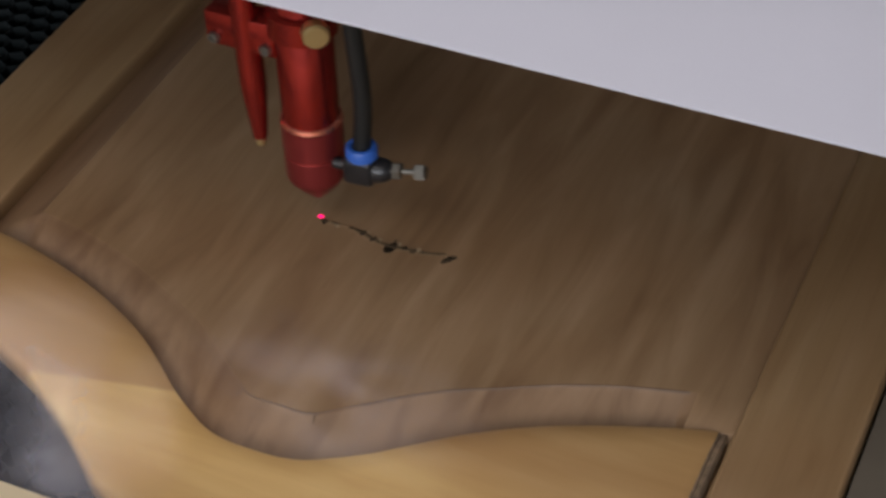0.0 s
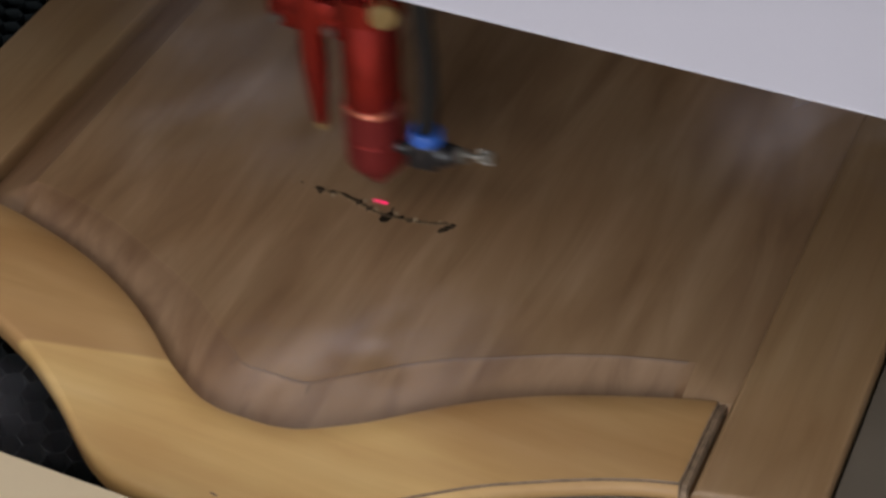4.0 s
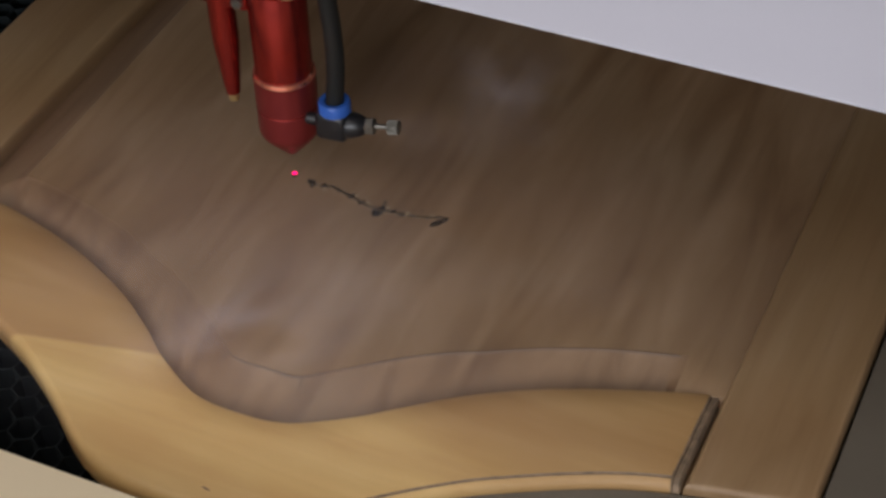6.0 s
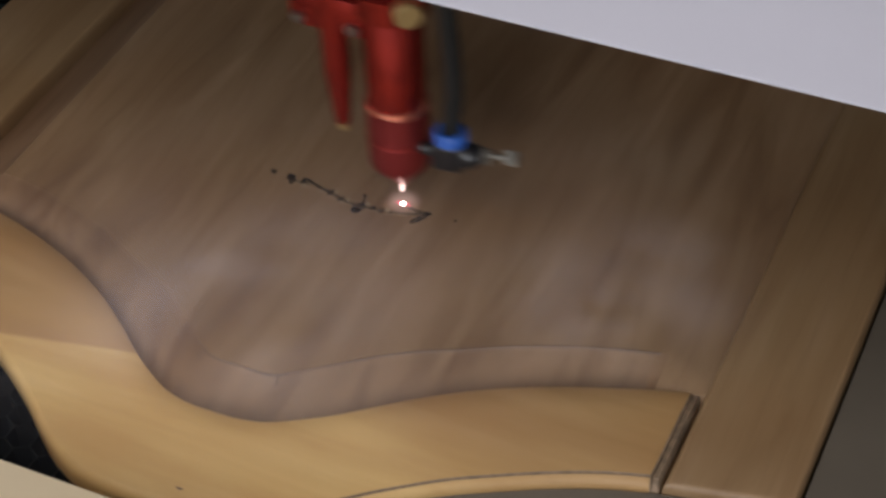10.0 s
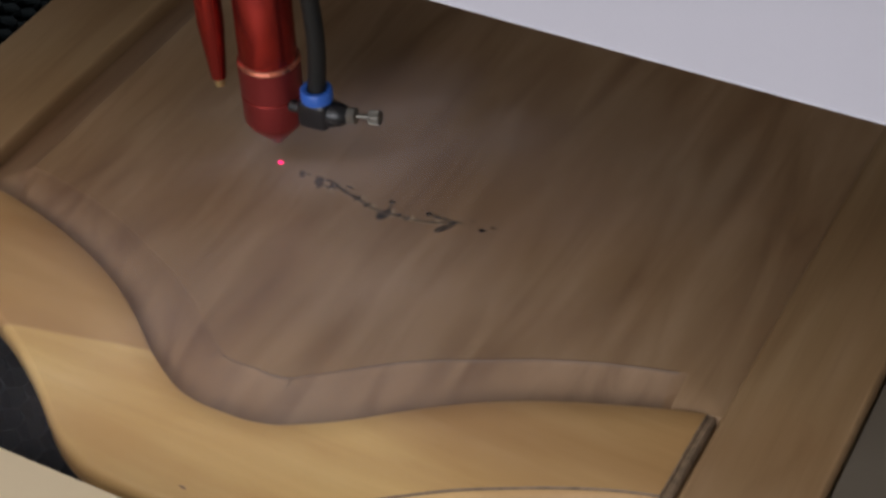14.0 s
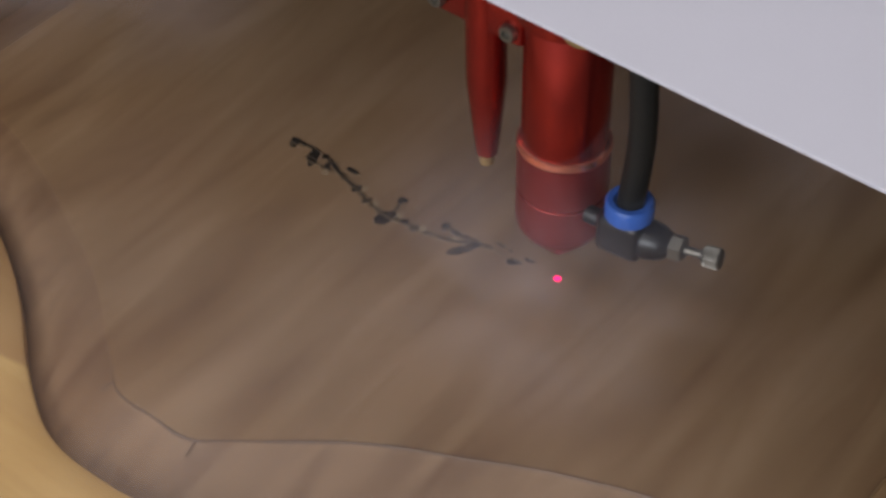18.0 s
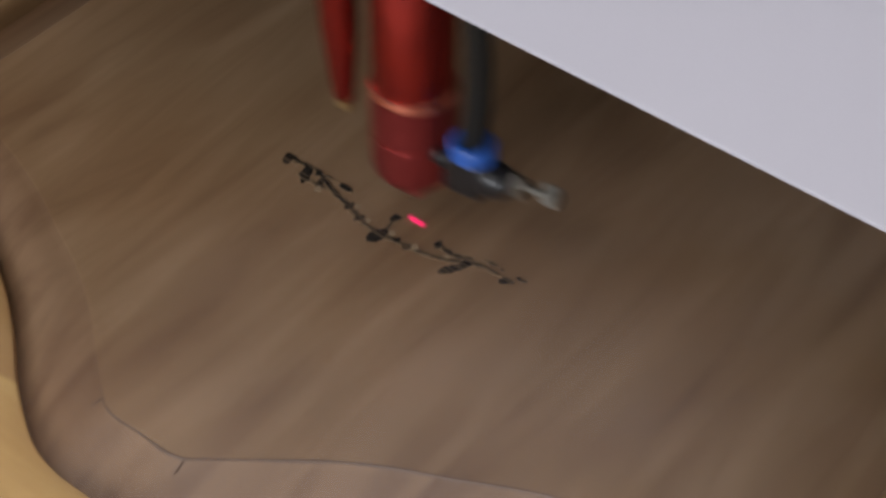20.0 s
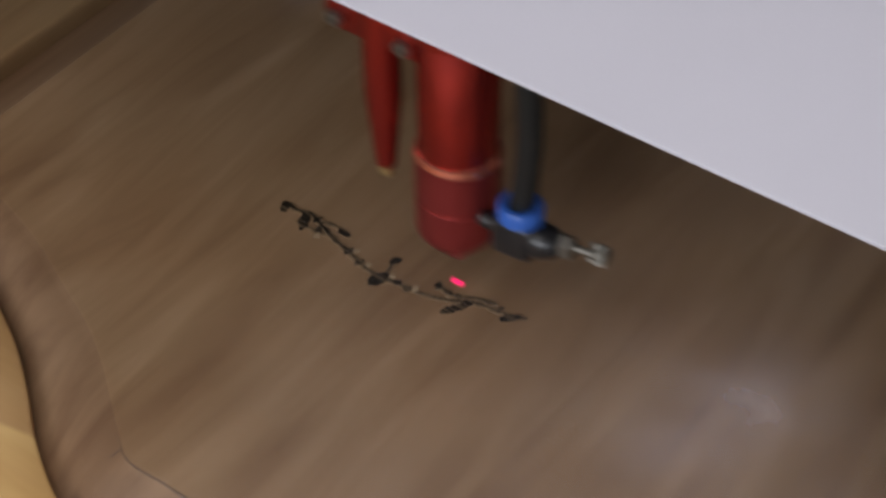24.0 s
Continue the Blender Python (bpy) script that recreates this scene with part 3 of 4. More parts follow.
def strip_bm(length, width, seed):
    """One burnt pass of the beam: a low ragged sliver of char."""
    bm = bmesh.new()
    n = max(4, int(length / 0.0005))
    top, low = [], []
    for side in (-1, 1):
        for k in range(n + 1):
            kk = k if side < 0 else n - k
            u = kk / n
            x = (u - 0.5) * length
            w = width / 2 * (0.55 + 0.45 * math.sin(math.pi * min(1, max(0, u))) ** 0.35)
            w *= 1 + 0.55 * noise.noise(Vector((x * 1400, side * 3.0, seed * 2.3)))
            x *= 1 + 0.08 * noise.noise(Vector((seed, side, 0.5)))
            top.append(bm.verts.new((x, side * w, 0.00010)))
            low.append(bm.verts.new((x * 1.04, side * w * 1.12, -0.00010)))
    m = len(top)
    bm.faces.new(top)
    for k in range(m):
        bm.faces.new((top[k], low[k], low[(k + 1) % m], top[(k + 1) % m]))
    bmesh.ops.recalc_face_normals(bm, faces=bm.faces[:])
    return bm


MARKS = []
# leaves, buds and beads of the engraved sprig: x, y, length, width (mm), turn, material
LEAVES = (
    (-39.8, 7.0, 4.6, 2.4, 120, CHAR), (-31.4, 5.6, 7.4, 3.3, 118, CHAR), (-28.6, 8.4, 3.4, 1.5, 60, CHAR), (-25.6, 5.0, 6.4, 1.9, 112, CHAR), (-24.6, 3.0, 2.0, 1.6, 0, ASH),
    (-19.0, 8.4, 4.6, 1.8, 0, CHAR), (-13.2, 3.4, 3.4, 1.8, 70, CHAR), (-11.4, 4.9, 1.7, 1.5, 0, ASH), (-8.0, 1.4, 3.0, 1.7, 60, CHAR), (-5.4, 2.4, 1.7, 1.6, 0, ASH),
    (0.2, -0.6, 6.6, 4.0, 70, CHAR), (3.0, 2.6, 1.8, 1.7, 0, ASH), (-0.2, 8.0, 3.6, 2.6, 60, CHAR), (5.4, 1.4, 2.8, 1.6, 30, CHAR), (9.4, 1.2, 2.8, 2.2, 40, SCORCH), (11.0, 2.5, 2.0, 1.9, 0, ASH),
    (15.4, 7.2, 3.4, 2.0, 110, CHAR), (19.4, 6.8, 2.8, 1.7, 20, CHAR), (22.4, 7.2, 2.6, 1.6, 10, SCORCH), (24.0, 2.3, 8.4, 2.5, 54, CHAR), (26.0, 6.2, 3.6, 2.2, 40, CHAR), (20.2, 4.9, 1.5, 1.2, 0, ASH),
    (31.0, 10.2, 4.0, 1.0, 20, SCORCH), (34.6, 10.2, 2.4, 1.2, 40, SCORCH), (38.8, 8.8, 6.0, 2.5, 44, CHAR), (41.4, 10.6, 3.0, 1.2, 30, SCORCH),
)
# stems as chains of points (mm), width, material
STEMS = (
    (((-40.5, 8.6), (-36, 8.0), (-31, 9.2), (-27, 7.6), (-22, 5.5), (-17, 4.0), (-12.8, 3.1)), 1.0, CHAR), (((-33, 4.4), (-28, 4.4), (-23, 4.6)), 0.5, SCORCH), (((-12.8, 3.1), (-8, 1.7), (-4.7, 0.7), (0, 0.4), (5, 1.2)), 0.9, SCORCH), (((5, 1.2), (10.7, 1.6), (16, 2.6), (21, 4.2), (25.6, 7.0)), 0.8, SCORCH),
    (((25.6, 7.2), (31, 8.6), (36, 9.0), (40, 9.6)), 0.8, SCORCH), (((-27, 8.6), (-22, 9.4), (-16.5, 8.0)), 0.7, SCORCH), (((15.5, 7.4), (19.7, 6.6), (23, 7.0), (27, 9.6), (33, 11)), 0.7, SCORCH), (((1, 1.5), (0.2, 5), (-0.2, 7.5)), 0.5, SCORCH),
)
rng = random.Random(5)


def chord(x, y, half_len, half_wid, turn, yy):
    """Where the pass at height yy crosses a turned ellipse: middle and half length, or None."""
    c, k = math.cos(radians(turn)), math.sin(radians(turn))
    a2, b2, d = half_len ** 2, half_wid ** 2, yy - y
    qa, qb, qc = c * c / a2 + k * k / b2, 2 * d * c * k * (1 / a2 - 1 / b2), d * d * (k * k / a2 + c * c / b2) - 1
    root = qb * qb - 4 * qa * qc
    return (x - qb / (2 * qa), math.sqrt(root) / (2 * qa)) if root > 0 else None


SHAPES = []
for pts, width, stuff in [(pts, width + 1.3, TOAST) for pts, width, stuff in STEMS] + list(STEMS):
    for (ax, ay), (bx, by) in zip(pts, pts[1:]):
        SHAPES.append(((ax + bx) / 2, (ay + by) / 2, math.hypot(bx - ax, by - ay) * 0.58, width / 2, math.degrees(math.atan2(by - ay, bx - ax)), stuff))
SHAPES += [(x, y, ln / 2, wd / 2, turn, stuff) for x, y, ln, wd, turn, stuff in LEAVES]
for i, (x, y, hl, hw, turn, stuff) in enumerate(SHAPES):
    rows = [(j + 0.5) * PITCH for j in range(-12, 26)]
    cuts = [(yy, chord(x, y, hl, hw, turn, yy)) for yy in rows]
    cuts = [(yy, cut) for yy, cut in cuts if cut] or [(y, (x, hl))]
    for yy, (mid, half) in cuts:
        look_of = stuff if stuff in (ASH, TOAST) or rng.random() > 0.28 else SCORCH
        mid += rng.uniform(-0.18, 0.18)
        half *= rng.uniform(0.82, 1.1)
        ob = part("burn_mark", strip_bm(max(0.8, 2 * half) / 1000, PITCH * rng.uniform(1.15, 1.5) / 1000, i * 7 + yy), look_of, door, "charred engraving stroke")
        MARKS.append((ob, mid / 1000, yy / 1000, (len(MARKS) % 7) * 0.00002 + (0.00030 if stuff is ASH else 0.00022 if stuff is CHAR else 0.00014 if stuff is SCORCH else 0.0)))

# ---- smoke ----
def smoke_material(name, density, start=0.32):
    m = bpy.data.materials.new(name)
    m.use_nodes = True
    t = m.node_tree
    t.nodes.clear()
    out = t.nodes.new("ShaderNodeOutputMaterial")
    mix = t.nodes.new("ShaderNodeMixShader")
    clear = t.nodes.new("ShaderNodeBsdfTransparent")
    haze = t.nodes.new("ShaderNodeBsdfDiffuse")
    haze.inputs["Color"].default_value = (0.62, 0.62, 0.72, 1)
    back = t.nodes.new("ShaderNodeBsdfTranslucent")
    back.inputs["Color"].default_value = (0.62, 0.62, 0.72, 1)
    both = t.nodes.new("ShaderNodeAddShader")
    t.links.new(haze.outputs[0], both.inputs[0])
    t.links.new(back.outputs[0], both.inputs[1])
    # most of what smoke scatters goes on forwards, so little is lost of the light behind it
    onward = t.nodes.new("ShaderNodeBsdfTransparent")
    onward.inputs["Color"].default_value = (0.60, 0.60, 0.60, 1)
    veil = t.nodes.new("ShaderNodeAddShader")
    t.links.new(both.outputs[0], veil.inputs[0])
    t.links.new(onward.outputs[0], veil.inputs[1])
    tc = t.nodes.new("ShaderNodeTexCoord")
    ln = t.nodes.new("ShaderNodeVectorMath")
    ln.operation = "LENGTH"
    flat = t.nodes.new("ShaderNodeVectorMath")
    flat.operation, flat.inputs[1].default_value = "MULTIPLY", (1, 1, 0)
    t.links.new(tc.outputs["Object"], flat.inputs[0])
    t.links.new(flat.outputs[0], ln.inputs[0])
    fall = t.nodes.new("ShaderNodeMapRange")
    fall.interpolation_type = "SMOOTHSTEP"
    for k, v in (("From Min", 1.0), ("From Max", 0.05), ("To Min", 0.0), ("To Max", 1.0)):
        fall.inputs[k].default_value = v
    t.links.new(ln.outputs["Value"], fall.inputs["Value"])
    info = t.nodes.new("ShaderNodeObjectInfo")
    n = t.nodes.new("ShaderNodeTexNoise")
    n.noise_dimensions = "4D"
    for k, v in (("Scale", 1.5), ("Detail", 4.0), ("Roughness", 0.50), ("Distortion", 0.35)):
        n.inputs[k].default_value = v
    sc = t.nodes.new("ShaderNodeMath")
    sc.operation, sc.inputs[1].default_value = "MULTIPLY", 40.0
    t.links.new(info.outputs["Random"], sc.inputs[0])
    t.links.new(sc.outputs[0], n.inputs["W"])
    t.links.new(tc.outputs["Object"], n.inputs["Vector"])
    wisps = t.nodes.new("ShaderNodeMapRange")
    wisps.interpolation_type = "SMOOTHSTEP"
    for k, v in (("From Min", start), ("From Max", 0.80), ("To Min", 0.0), ("To Max", density)):
        wisps.inputs[k].default_value = v
    t.links.new(n.outputs["Fac"], wisps.inputs["Value"])
    mul = t.nodes.new("ShaderNodeMath")
    mul.operation = "MULTIPLY"
    t.links.new(fall.outputs[0], mul.inputs[0])
    t.links.new(wisps.outputs[0], mul.inputs[1])
    t.links.new(mul.outputs[0], mix.inputs[0])
    t.links.new(clear.outputs[0], mix.inputs[1])
    t.links.new(veil.outputs[0], mix.inputs[2])
    t.links.new(mix.outputs[0], out.inputs["Surface"])
    return m


SMOKE_THICK = smoke_material("smoke_thick", 0.33)
SMOKE_THIN = smoke_material("smoke_thin", 0.12, 0.15)
SMOKE_LIGHT = smoke_material("smoke_light", 0.20)
SMOKE_DENSE = smoke_material("smoke_dense", 0.50)


def wisp_bm(seed):
    """A billowing, domed veil of unit radius."""
    bm = bmesh.new()
    off = Vector((seed * 5.1, 3.3, seed))
    rings, seg = 14, 36
    mid = bm.verts.new((0, 0, 0.3 * noise.noise(off)))
    last = None
    for i in range(1, rings + 1):
        r = i / rings
        ring = []
        for k in range(seg):
            a = 2 * math.pi * k / seg
            x, y = r * math.cos(a), r * math.sin(a)
            z = 0.30 * noise.noise(Vector((x * 1.1, y * 1.1, 0)) + off) - 0.04 * r * r
            ring.append(bm.verts.new((x, y, z)))
        for k in range(seg):
            if last is None:
                bm.faces.new((mid, ring[k], ring[(k + 1) % seg]))
            else:
                bm.faces.new((last[k], ring[k], ring[(k + 1) % seg], last[(k + 1) % seg]))
        last = ring
    return bm


# size in metres (across, deep, high), thick or thin, then seconds, place in millimetres, turn and tilt along the drift
DRIFTS = (
    ((0.060, 0.050, 0.030), 2, ((0, -140, -142, -6, 0), (0.3, -90, -78, 8, 6), (0.6, -82, -49, 12, 12), (0.9, -94, -8, 13, 20), (1.2, -96, 12, 13, 28), (1.5, -96, 56, 14, 36), (1.8, -88, 66, 16, 42), (2.1, -98, 78, 18, 48), (2.5, -95, 110, 22, 55), (3.4, -90, 160, 30, 62), (5, -120, 240, 45, 66), (24, -200, 300, 60, 70))),
    ((0.100, 0.066, 0.030), 2, ((0, -80, -130, 2, -40), (0.3, -34, -84, 12, -38), (0.6, -30, -76, 13, -36), (0.9, -38, -50, 14, -34), (1.2, -25, -40, 20, -26), (1.5, -4, -48, 42, -20, 26), (1.8, 20, -44, 56, -12, 40), (2.1, 36, -36, 62, -4, 42), (2.4, 62, -14, 60, 4, 34), (2.7, 74, 14, 48, 16, 20), (3.0, 82, 38, 34, 30, 8), (3.5, 112, 54, 30, 54), (4.6, 190, 150, 45, 70), (24, 300, 330, 60, 100))),
    ((0.070, 0.036, 0.024), 1, ((0, 20, -82, 10, -10), (0.6, 40, -84, 10, -4), (1.2, 52, -84, 10, 4), (1.8, 70, -78, 10, 14), (2.4, 60, -74, 10, 20), (3.4, 40, -72, 10, 30), (5.4, 0, -84, 10, 40), (6.2, -14, -78, 10, 46), (7.2, -30, -90, 6, 50), (8.4, -110, -160, -6, 56), (24, -330, -160, -6, 60))),
    ((0.070, 0.055, 0.026), 1, ((0, -140, -150, -4, 0), (0.7, -100, -140, 2, 5), (1.2, -82, -100, 8, 10), (1.8, -84, -72, 11, 18), (2.1, -90, -48, 12, 24), (2.7, -98, -30, 13, 32), (3.0, -90, -20, 13, 38), (3.5, -72, -4, 14, 46), (5, -60, 100, 30, 60), (6.5, -60, 220, 55, 70), (24, -200, 330, 60, 80))),
    ((0.092, 0.072, 0.026), 1, ((0, -330, -60, 4, 0), (1.2, -250, -40, 8, 6), (2.0, -106, -26, 14, 14), (2.4, -102, 4, 17, 20), (3.0, -80, 24, 20, 30), (3.4, -90, 36, 22, 38), (4.6, -80, 150, 40, 50), (6, -120, 300, 60, 60), (24, -260, 330, 60, 70))),
    ((0.075, 0.030, 0.010), 0, ((0, -96, -147, -4, 0), (3.5, -92, -147, -4, 3), (5.4, -190, -120, -5, 6), (24, -330, -100, -5, 8))),
    ((0.12, 0.20, 0.016), 0, ((0, -330, 60, 6, 0), (12, -325, 70, 6, 5), (24, -330, 60, 6, 10))),
    ((0.20, 0.13, 0.020), 0, ((0, 420, -40, 8, 0), (3.6, 420, -40, 8, 6), (5.5, 10, -30, 8, 12), (8, -15, -36, 8, 22), (10.5, 5, -36, 8, 32), (13, -10, -40, 8, 42), (15, 10, -36, 8, 50), (17, 20, -24, 8, 58), (18.5, 40, -10, 8, 64), (20.5, 80, -20, 8, 72), (24, 90, 0, 8, 86))),
    ((0.058, 0.046, 0.022), 3, ((0, 420, 330, 60, 0), (15.4, 420, 330, 60, 10), (16.4, 170, -90, 14, 4), (17.4, 62, -44, 30, 8, 30), (17.8, 64, -22, 36, 12, 38), (18.0, 66, -16, 38, 14, 40), (18.4, 92, 4, 40, 18, 30), (19.4, 170, 110, 46, 30), (24, 420, 330, 60, 40))),
    ((0.05, 0.06, 0.03), 1, ((0, -470, -120, 120, 0), (3.6, -470, -120, 120, 3), (4.4, -60, 140, 55, 5), (5.5, -42, 52, 26, 10), (5.9, 8, 50, 24, 16), (6.3, 33, 70, 26, 20), (7.2, 80, 150, 45, 28), (8.4, 300, 260, 110, 38), (24, 300, 260, 110, 40))),
    ((0.085, 0.065, 0.028), 1, ((0, -470, -120, 70, 10), (8.35, -470, -120, 70, 13), (9.15, -190, -172, -5, 15), (9.45, -37, -108, 2, 22), (9.7, 5, -82, 6, 26), (10.1, -27, -60, 12, 32), (10.5, -49, -32, 16, 38), (11.2, -47, 30, 22, 46), (12.2, 0, 110, 40, 55), (13.4, -300, 100, 110, 63), (24, -300, 100, 110, 65))),
    ((0.055, 0.055, 0.028), 1, ((0, 470, 90, 110, 0), (8.4, 470, 90, 110, 3), (9.2, 240, -110, 0, 5), (9.7, 133, -40, 4, 12), (10.3, 103, 2, 12, 18), (11.2, 93, 70, 20, 26), (12.5, 110, 170, 40, 36), (13.7, -300, 400, 90, 42), (24, -300, 400, 90, 44))),
    ((0.090, 0.068, 0.028), 1, ((0, -470, 40, 70, 0), (10.4, -470, 40, 70, 4), (11.2, -170, -170, -5, 6), (12.2, -52, -95, 2, 12), (12.6, -32, -76, 8, 16), (13.2, -37, -45, 14, 22), (14, -17, 20, 20, 30), (15, 30, 120, 40, 38), (16.2, -120, 420, 90, 46), (24, -120, 420, 90, 48))),
    ((0.100, 0.070, 0.028), 1, ((0, -470, 200, 70, 30), (13.2, -470, 200, 70, 34), (14, -150, -175, -5, 36), (14.9, -27, -90, 2, 42), (15.4, 13, -56, 8, 48), (16.2, -2, -60, 12, 54), (16.8, 3, -30, 16, 60), (17.6, 33, 50, 24, 68), (18.6, 70, 150, 42, 76), (19.8, 60, 430, 90, 84), (24, 60, 430, 90, 86))),
    ((0.082, 0.062, 0.026), 1, ((0, -470, 360, 70, 0), (13.4, -470, 360, 70, 4), (14.2, -160, 60, 45, 6), (15.3, -85, 10, 18, 12), (16.2, -97, -22, 12, 20), (17, -99, -34, 10, 28), (17.8, -117, 0, 16, 36), (19, -180, 60, 40, 44), (20.2, 240, 420, 90, 54), (24, 240, 420, 90, 56))),
    ((0.04, 0.036, 0.022), 1, ((0, -330, 420, 70, 0), (19.6, -330, 420, 70, 4), (20.4, -140, 110, 50, 6), (21.6, -69, 28, 14, 10), (22.3, -59, 30, 16, 14), (23.1, -82, 50, 20, 20), (24, -97, 80, 24, 28))),
    ((0.05, 0.042, 0.022), 1, ((0, 470, -40, 70, 0), (21.7, 470, -40, 70, 6), (22.5, 230, -60, 12, 8), (23.3, 140, -22, 4, 18), (24, 112, 4, 12, 28))),
)
WISPS = []
for i, (size, thick, drift) in enumerate(DRIFTS):
    w = part("smoke_wisp", wisp_bm(i), (SMOKE_THIN, SMOKE_THICK, SMOKE_DENSE, SMOKE_LIGHT)[thick])
    w.scale = size
    tagged(w, "drifting grey-white wisp of wood smoke" if thick else "thin pale veil of wood smoke", "smoke", "smoke over the door", "stuff")
    WISPS.append((w, drift))

# ---- an unseen room, added round the machine to bounce the light ----
def room():
    f = part("floor", box_bm(-3, 3, -3, 3, -0.90, -0.88), ROOM_FLOOR)
    tagged(f, "grey floor, assumed and out of view", "floor", kind="structure")
    c = part("ceiling", box_bm(-3, 3, -3, 3, 2.45, 2.50), ROOM_PAINT)
    tagged(c, "plain painted ceiling, assumed and out of view", "ceiling", kind="structure")
    for nm, b in (("wall_north", (-3, 3, 3, 3.1)), ("wall_east", (3, 3.1, -3, 3)), ("wall_west", (-3.1, -3, -3, 3))):
        w = part(nm, box_bm(*b, -0.88, 2.45), ROOM_PAINT)
        tagged(w, "plain painted wall, assumed and out of view", "wall", kind="structure")
    south = empty("wall_south")
    tagged(south, "painted wall with a window opening, assumed and out of view", "wall", kind="structure")
    for x0, x1, z0, z1 in ((-3, WINDOW_X - 1.30, -0.88, 2.45), (WINDOW_X + 1.30, 3, -0.88, 2.45), (WINDOW_X - 1.30, WINDOW_X + 1.30, -0.88, 0.38), (WINDOW_X - 1.30, WINDOW_X + 1.30, 1.92, 2.45)):
        part("wall_piece", box_bm(x0, x1, -3.1, -3.0, z0, z1), ROOM_PAINT, south)
    # unseen window, added to frame its lamp
    win = empty("assumed_window")
    tagged(win, "white framed window, assumed and out of view", "window", kind="structure")
    for x0, x1, z0, z1 in ((-1.30, -1.25, 0.38, 1.92), (1.25, 1.30, 0.38, 1.92), (-1.25, 1.25, 0.38, 0.43), (-1.25, 1.25, 1.87, 1.92), (-0.02, 0.02, 0.43, 1.87)):
        part("window_frame", box_bm(WINDOW_X + x0, WINDOW_X + x1, -3.08, -3.02, z0, z1, 0.004), WHITE_STEEL, win)


room()


# unseen fittings, added round the two ceiling lamps
def ceiling_fitting(at, sx, sy, label):
    f = empty("assumed_ceiling_light", pose(at[0], at[1], 2.45))
    tagged(f, label, "ceiling light")
    part("frame", box_bm(-sx / 2 - 0.03, sx / 2 + 0.03, -sy / 2 - 0.03, sy / 2 + 0.03, -0.030, -0.001, 0.004), WHITE_STEEL, f)
    part("diffuser", box_bm(-sx / 2, sx / 2, -sy / 2, sy / 2, -0.036, -0.031, 0.002), LAMP_GLOW, f, "glowing white diffuser")


ceiling_fitting(TUBE_AT, 0.6, 0.6, "square white ceiling fitting, switched on, assumed and out of view")
ceiling_fitting(PANEL_AT, 2.4, 1.7, "broad white ceiling light panel, switched on, assumed and out of view")


# ---- what moves ----
SWEEPS = (
    (0, "-33 -16 22 33 -1 -21 -25 9 38 24 0 -40 -26 9 39 34 -11 -41 -26 9 31 24 -10 -41 -26 -2 39 25 -8 -41 -39 5 38 30 -5 -27"),
    (5.5, "-25 22 42 16 -18 -40 -21 14 42 24 0 -42 -27 6 40 41 -3 -37 -37 -3 20 38 5 -27 -42 -22 23 42 16 -19 -41 -22 15 43 24 3 -42 -32 3 37 42 0 -34 -41 -8 15 48 23 -12 -45 -49"),
    (12.5, "-32 -45 -11 23 50 39 -4 -40 -48 -17 7 50 34 0 -33 -51 -20 15 46 40 18 -27 -52 -27 7 31 46 11 -20 -50 -45 -2 33 48 21 -2 -45 -40 -10 27 47 29 -6 -40 -49 -29 18 50 37 2 -21 -50 -25 9 41 51 13 -21 -51 -35 -13"),
    (20.5, "-44 -35 -1 31 51 33 -10 -44 -48 -14 9 50 36 1 -31 -52 -28 8 40 47 27 -19 -51 -41 -5 17 52 26 -7 -41 -53 -19 15 47 40 19"),
)
SWEEP_Y0, SWEEP_DY = 0.00568, 0.0002460
GAPS = ((3.2, 5.7, 4, 40), (10.1, 12.9, 4, 48), (17.97, 20.9, 4, 51))


def head_x():
    rows = {}
    for t0, text in SWEEPS:
        for k, v in enumerate(text.split()):
            rows[round(t0 + 0.1 * k, 2)] = float(v)
    ends = [(3.5, 5.5), (10.5, 12.5), (18.5, 20.5)]
    for (p0, p1, n, amp), (a, b) in zip(GAPS, ends):
        for k in range(1, 20):
            t = a + 0.1 * k
            u = ((t - p0) / ((p1 - p0) / n)) % 1.0
            tri = 1 - 4 * u if u < 0.5 else 4 * u - 3
            rows[round(t, 2)] = amp * max(-1, min(1, 1.18 * tri))
    return sorted(rows.items())


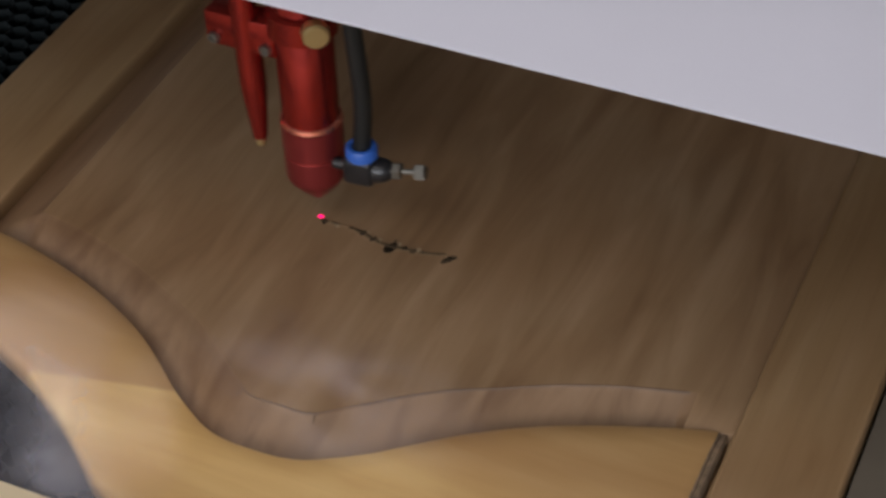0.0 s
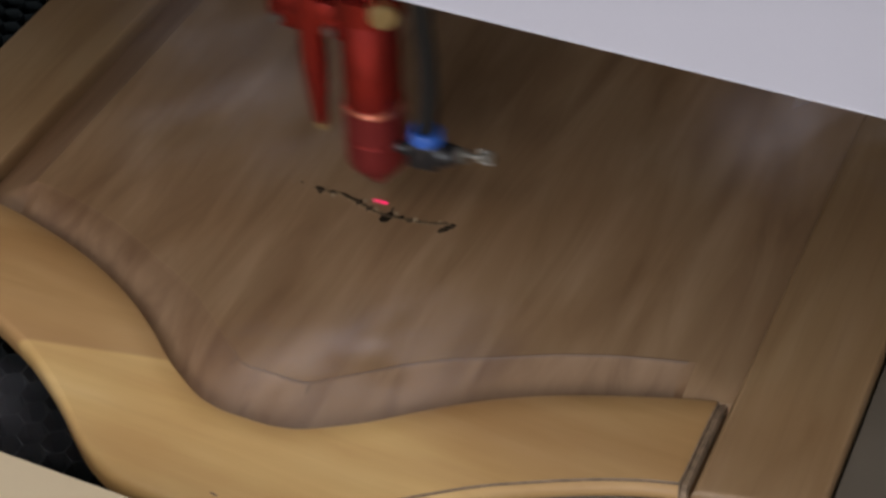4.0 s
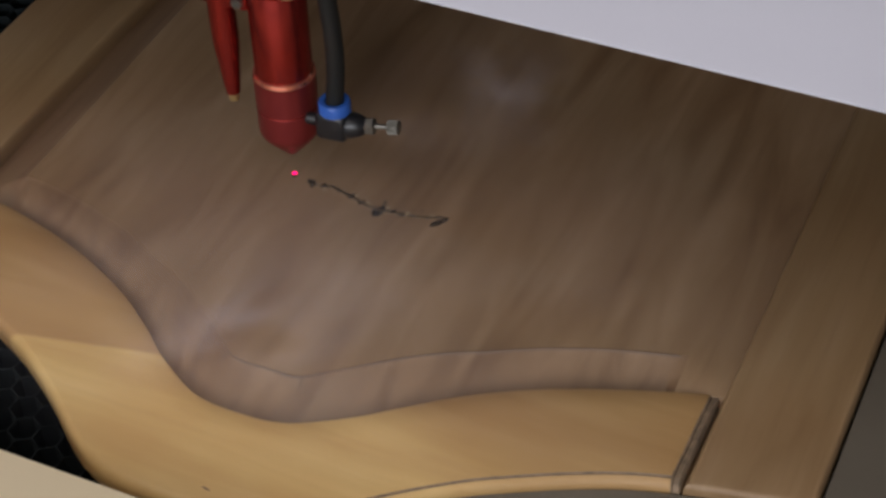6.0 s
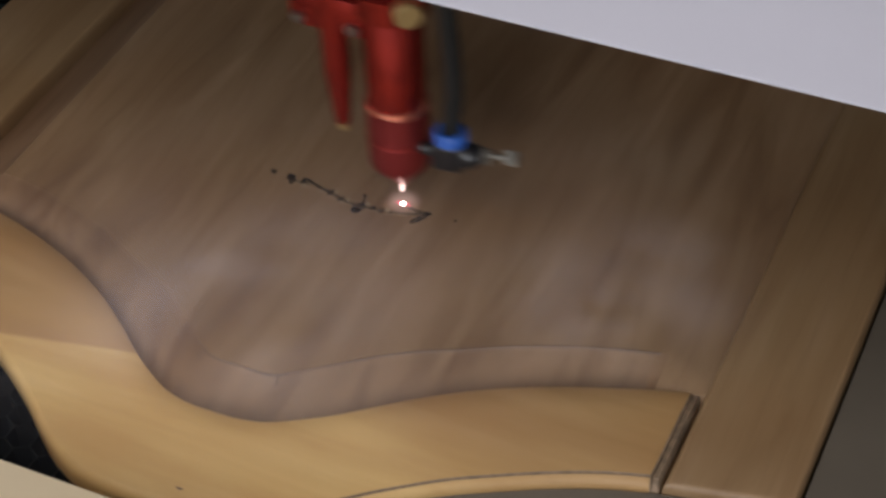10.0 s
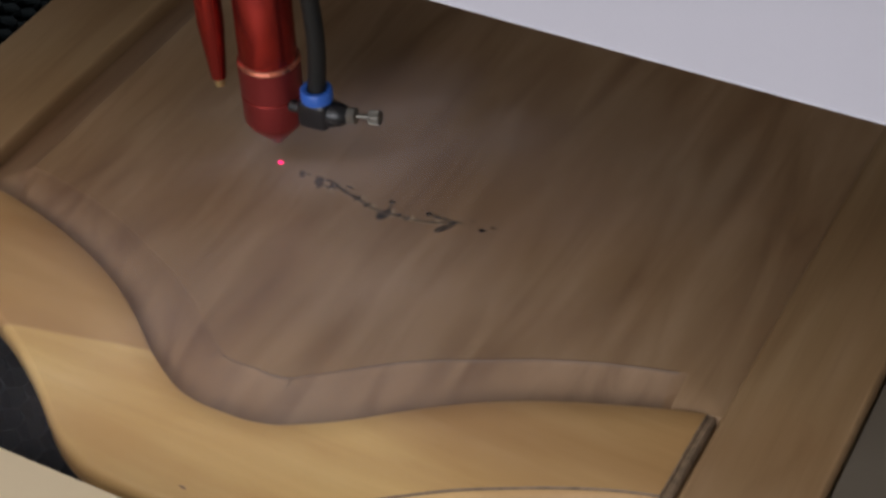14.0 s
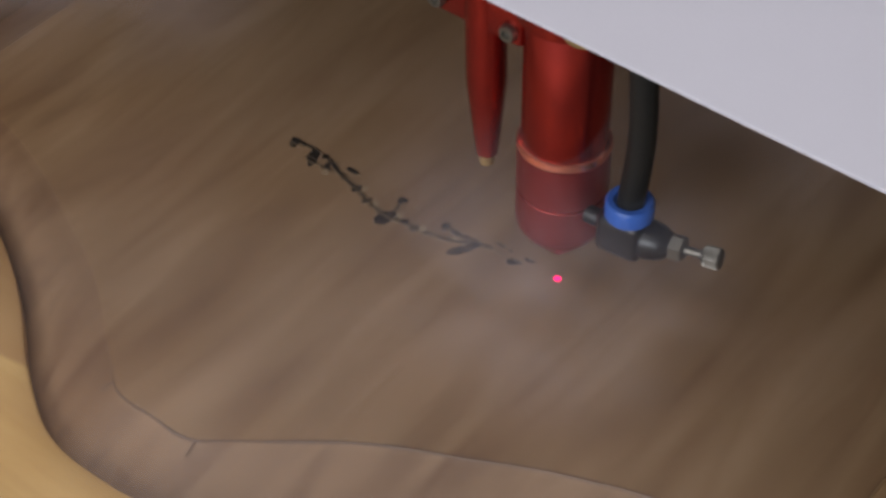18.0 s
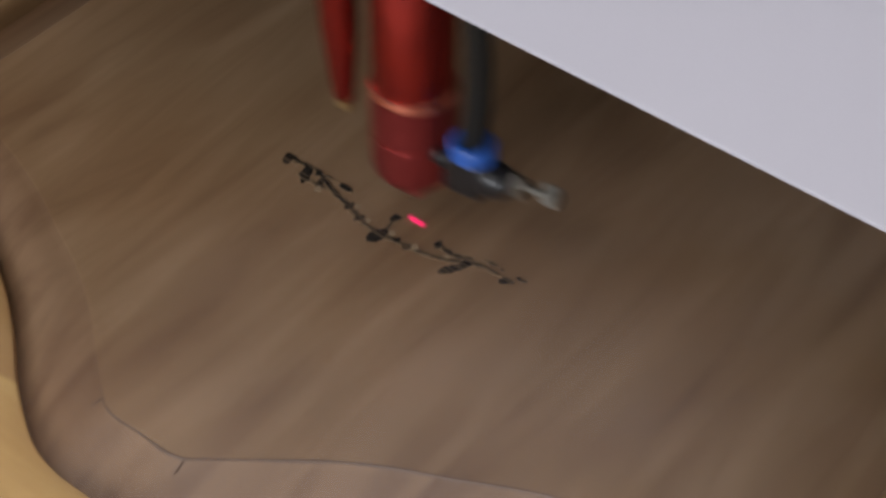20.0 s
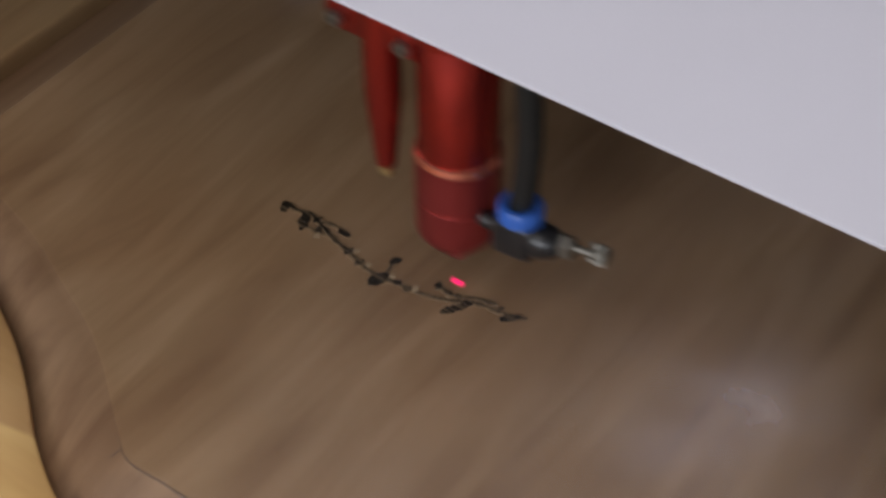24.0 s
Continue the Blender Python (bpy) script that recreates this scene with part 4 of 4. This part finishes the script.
FIRES = ("0.1 0.2 0.4 0.5 0.6 0.7 0.9 1.0 1.2 1.8 2.0 2.1 2.4 2.7 3.3 3.5 3.9 4.2 4.5 4.8 5.1 5.5 5.6 6.1 6.4 6.7 7.5 7.8 8.0 8.1 8.3 8.4 8.6 8.7 8.9 9.2 9.7 "
         "10.0 10.2 10.7 11.0 11.3 11.7 12.0 12.3 12.5 12.8 13.0 13.2 13.4 13.7 13.8 13.9 14.1 14.4 14.5 14.6 14.8 15.0 15.3 15.6 15.7 15.9 16.0 16.2 16.4 16.6 16.8 17.0 "
         "17.3 17.4 17.5 17.9 18.4 18.8 19.1 19.5 19.8 20.2 20.5 20.6 20.7 20.8 21.0 21.2 21.7 21.8 21.9 22.1 22.3 22.5 22.8 23.2 23.4 23.9")


def motions():
    for w, drift in WISPS:
        walk(w, [(t, pose(x / 1000, y / 1000, z / 1000, tilt[0] if tilt else 0, 0, turn)) for t, x, y, z, turn, *tilt in drift])
    walk(head, [(t, pose(x / 1000, SWEEP_Y0 + SWEEP_DY * t, 0)) for t, x in head_x()])
    on = {round(float(s) * 10) for s in FIRES.split()}
    at = dict(head_x())
    def beam_x(t):
        k = min(239, int(t * 10 + 1e-6))
        u = t * 10 - k
        p0, p1, p2, p3 = (at[round(max(0, min(240, k + d)) / 10, 2)] for d in (-1, 0, 1, 2))
        return (p1 + 0.5 * u * (p2 - p0 + u * (2 * p0 - 5 * p1 + 4 * p2 - p3 + u * (3 * (p1 - p2) + p3 - p0)))) / 1000

    rows = []
    for k in range(241):
        # each flash stands still where the beam fires; between flashes it stays inside the lens tube
        for step in (-1, 0, 1):
            t = k / 10 + step / 30
            if 0 <= t <= 24:
                lit = k in on
                rows.append((t, pose(beam_x(k / 10 if lit else t), SWEEP_Y0 + SWEEP_DY * t, 0.0 if lit else 0.070)))
    walk(spark, rows)
    for ob, x, y, lift in MARKS:
        t = (y * 1000 - 4.4) / 0.2425
        hid, shown = pose(x, y, -0.0012), pose(x, y, lift)
        if t <= 0.3:
            walk(ob, [(0, shown), (24, shown)])
        else:
            walk(ob, [(0, hid), (t - 0.2, hid), (t + 0.2, shown), (24, shown)])


motions()
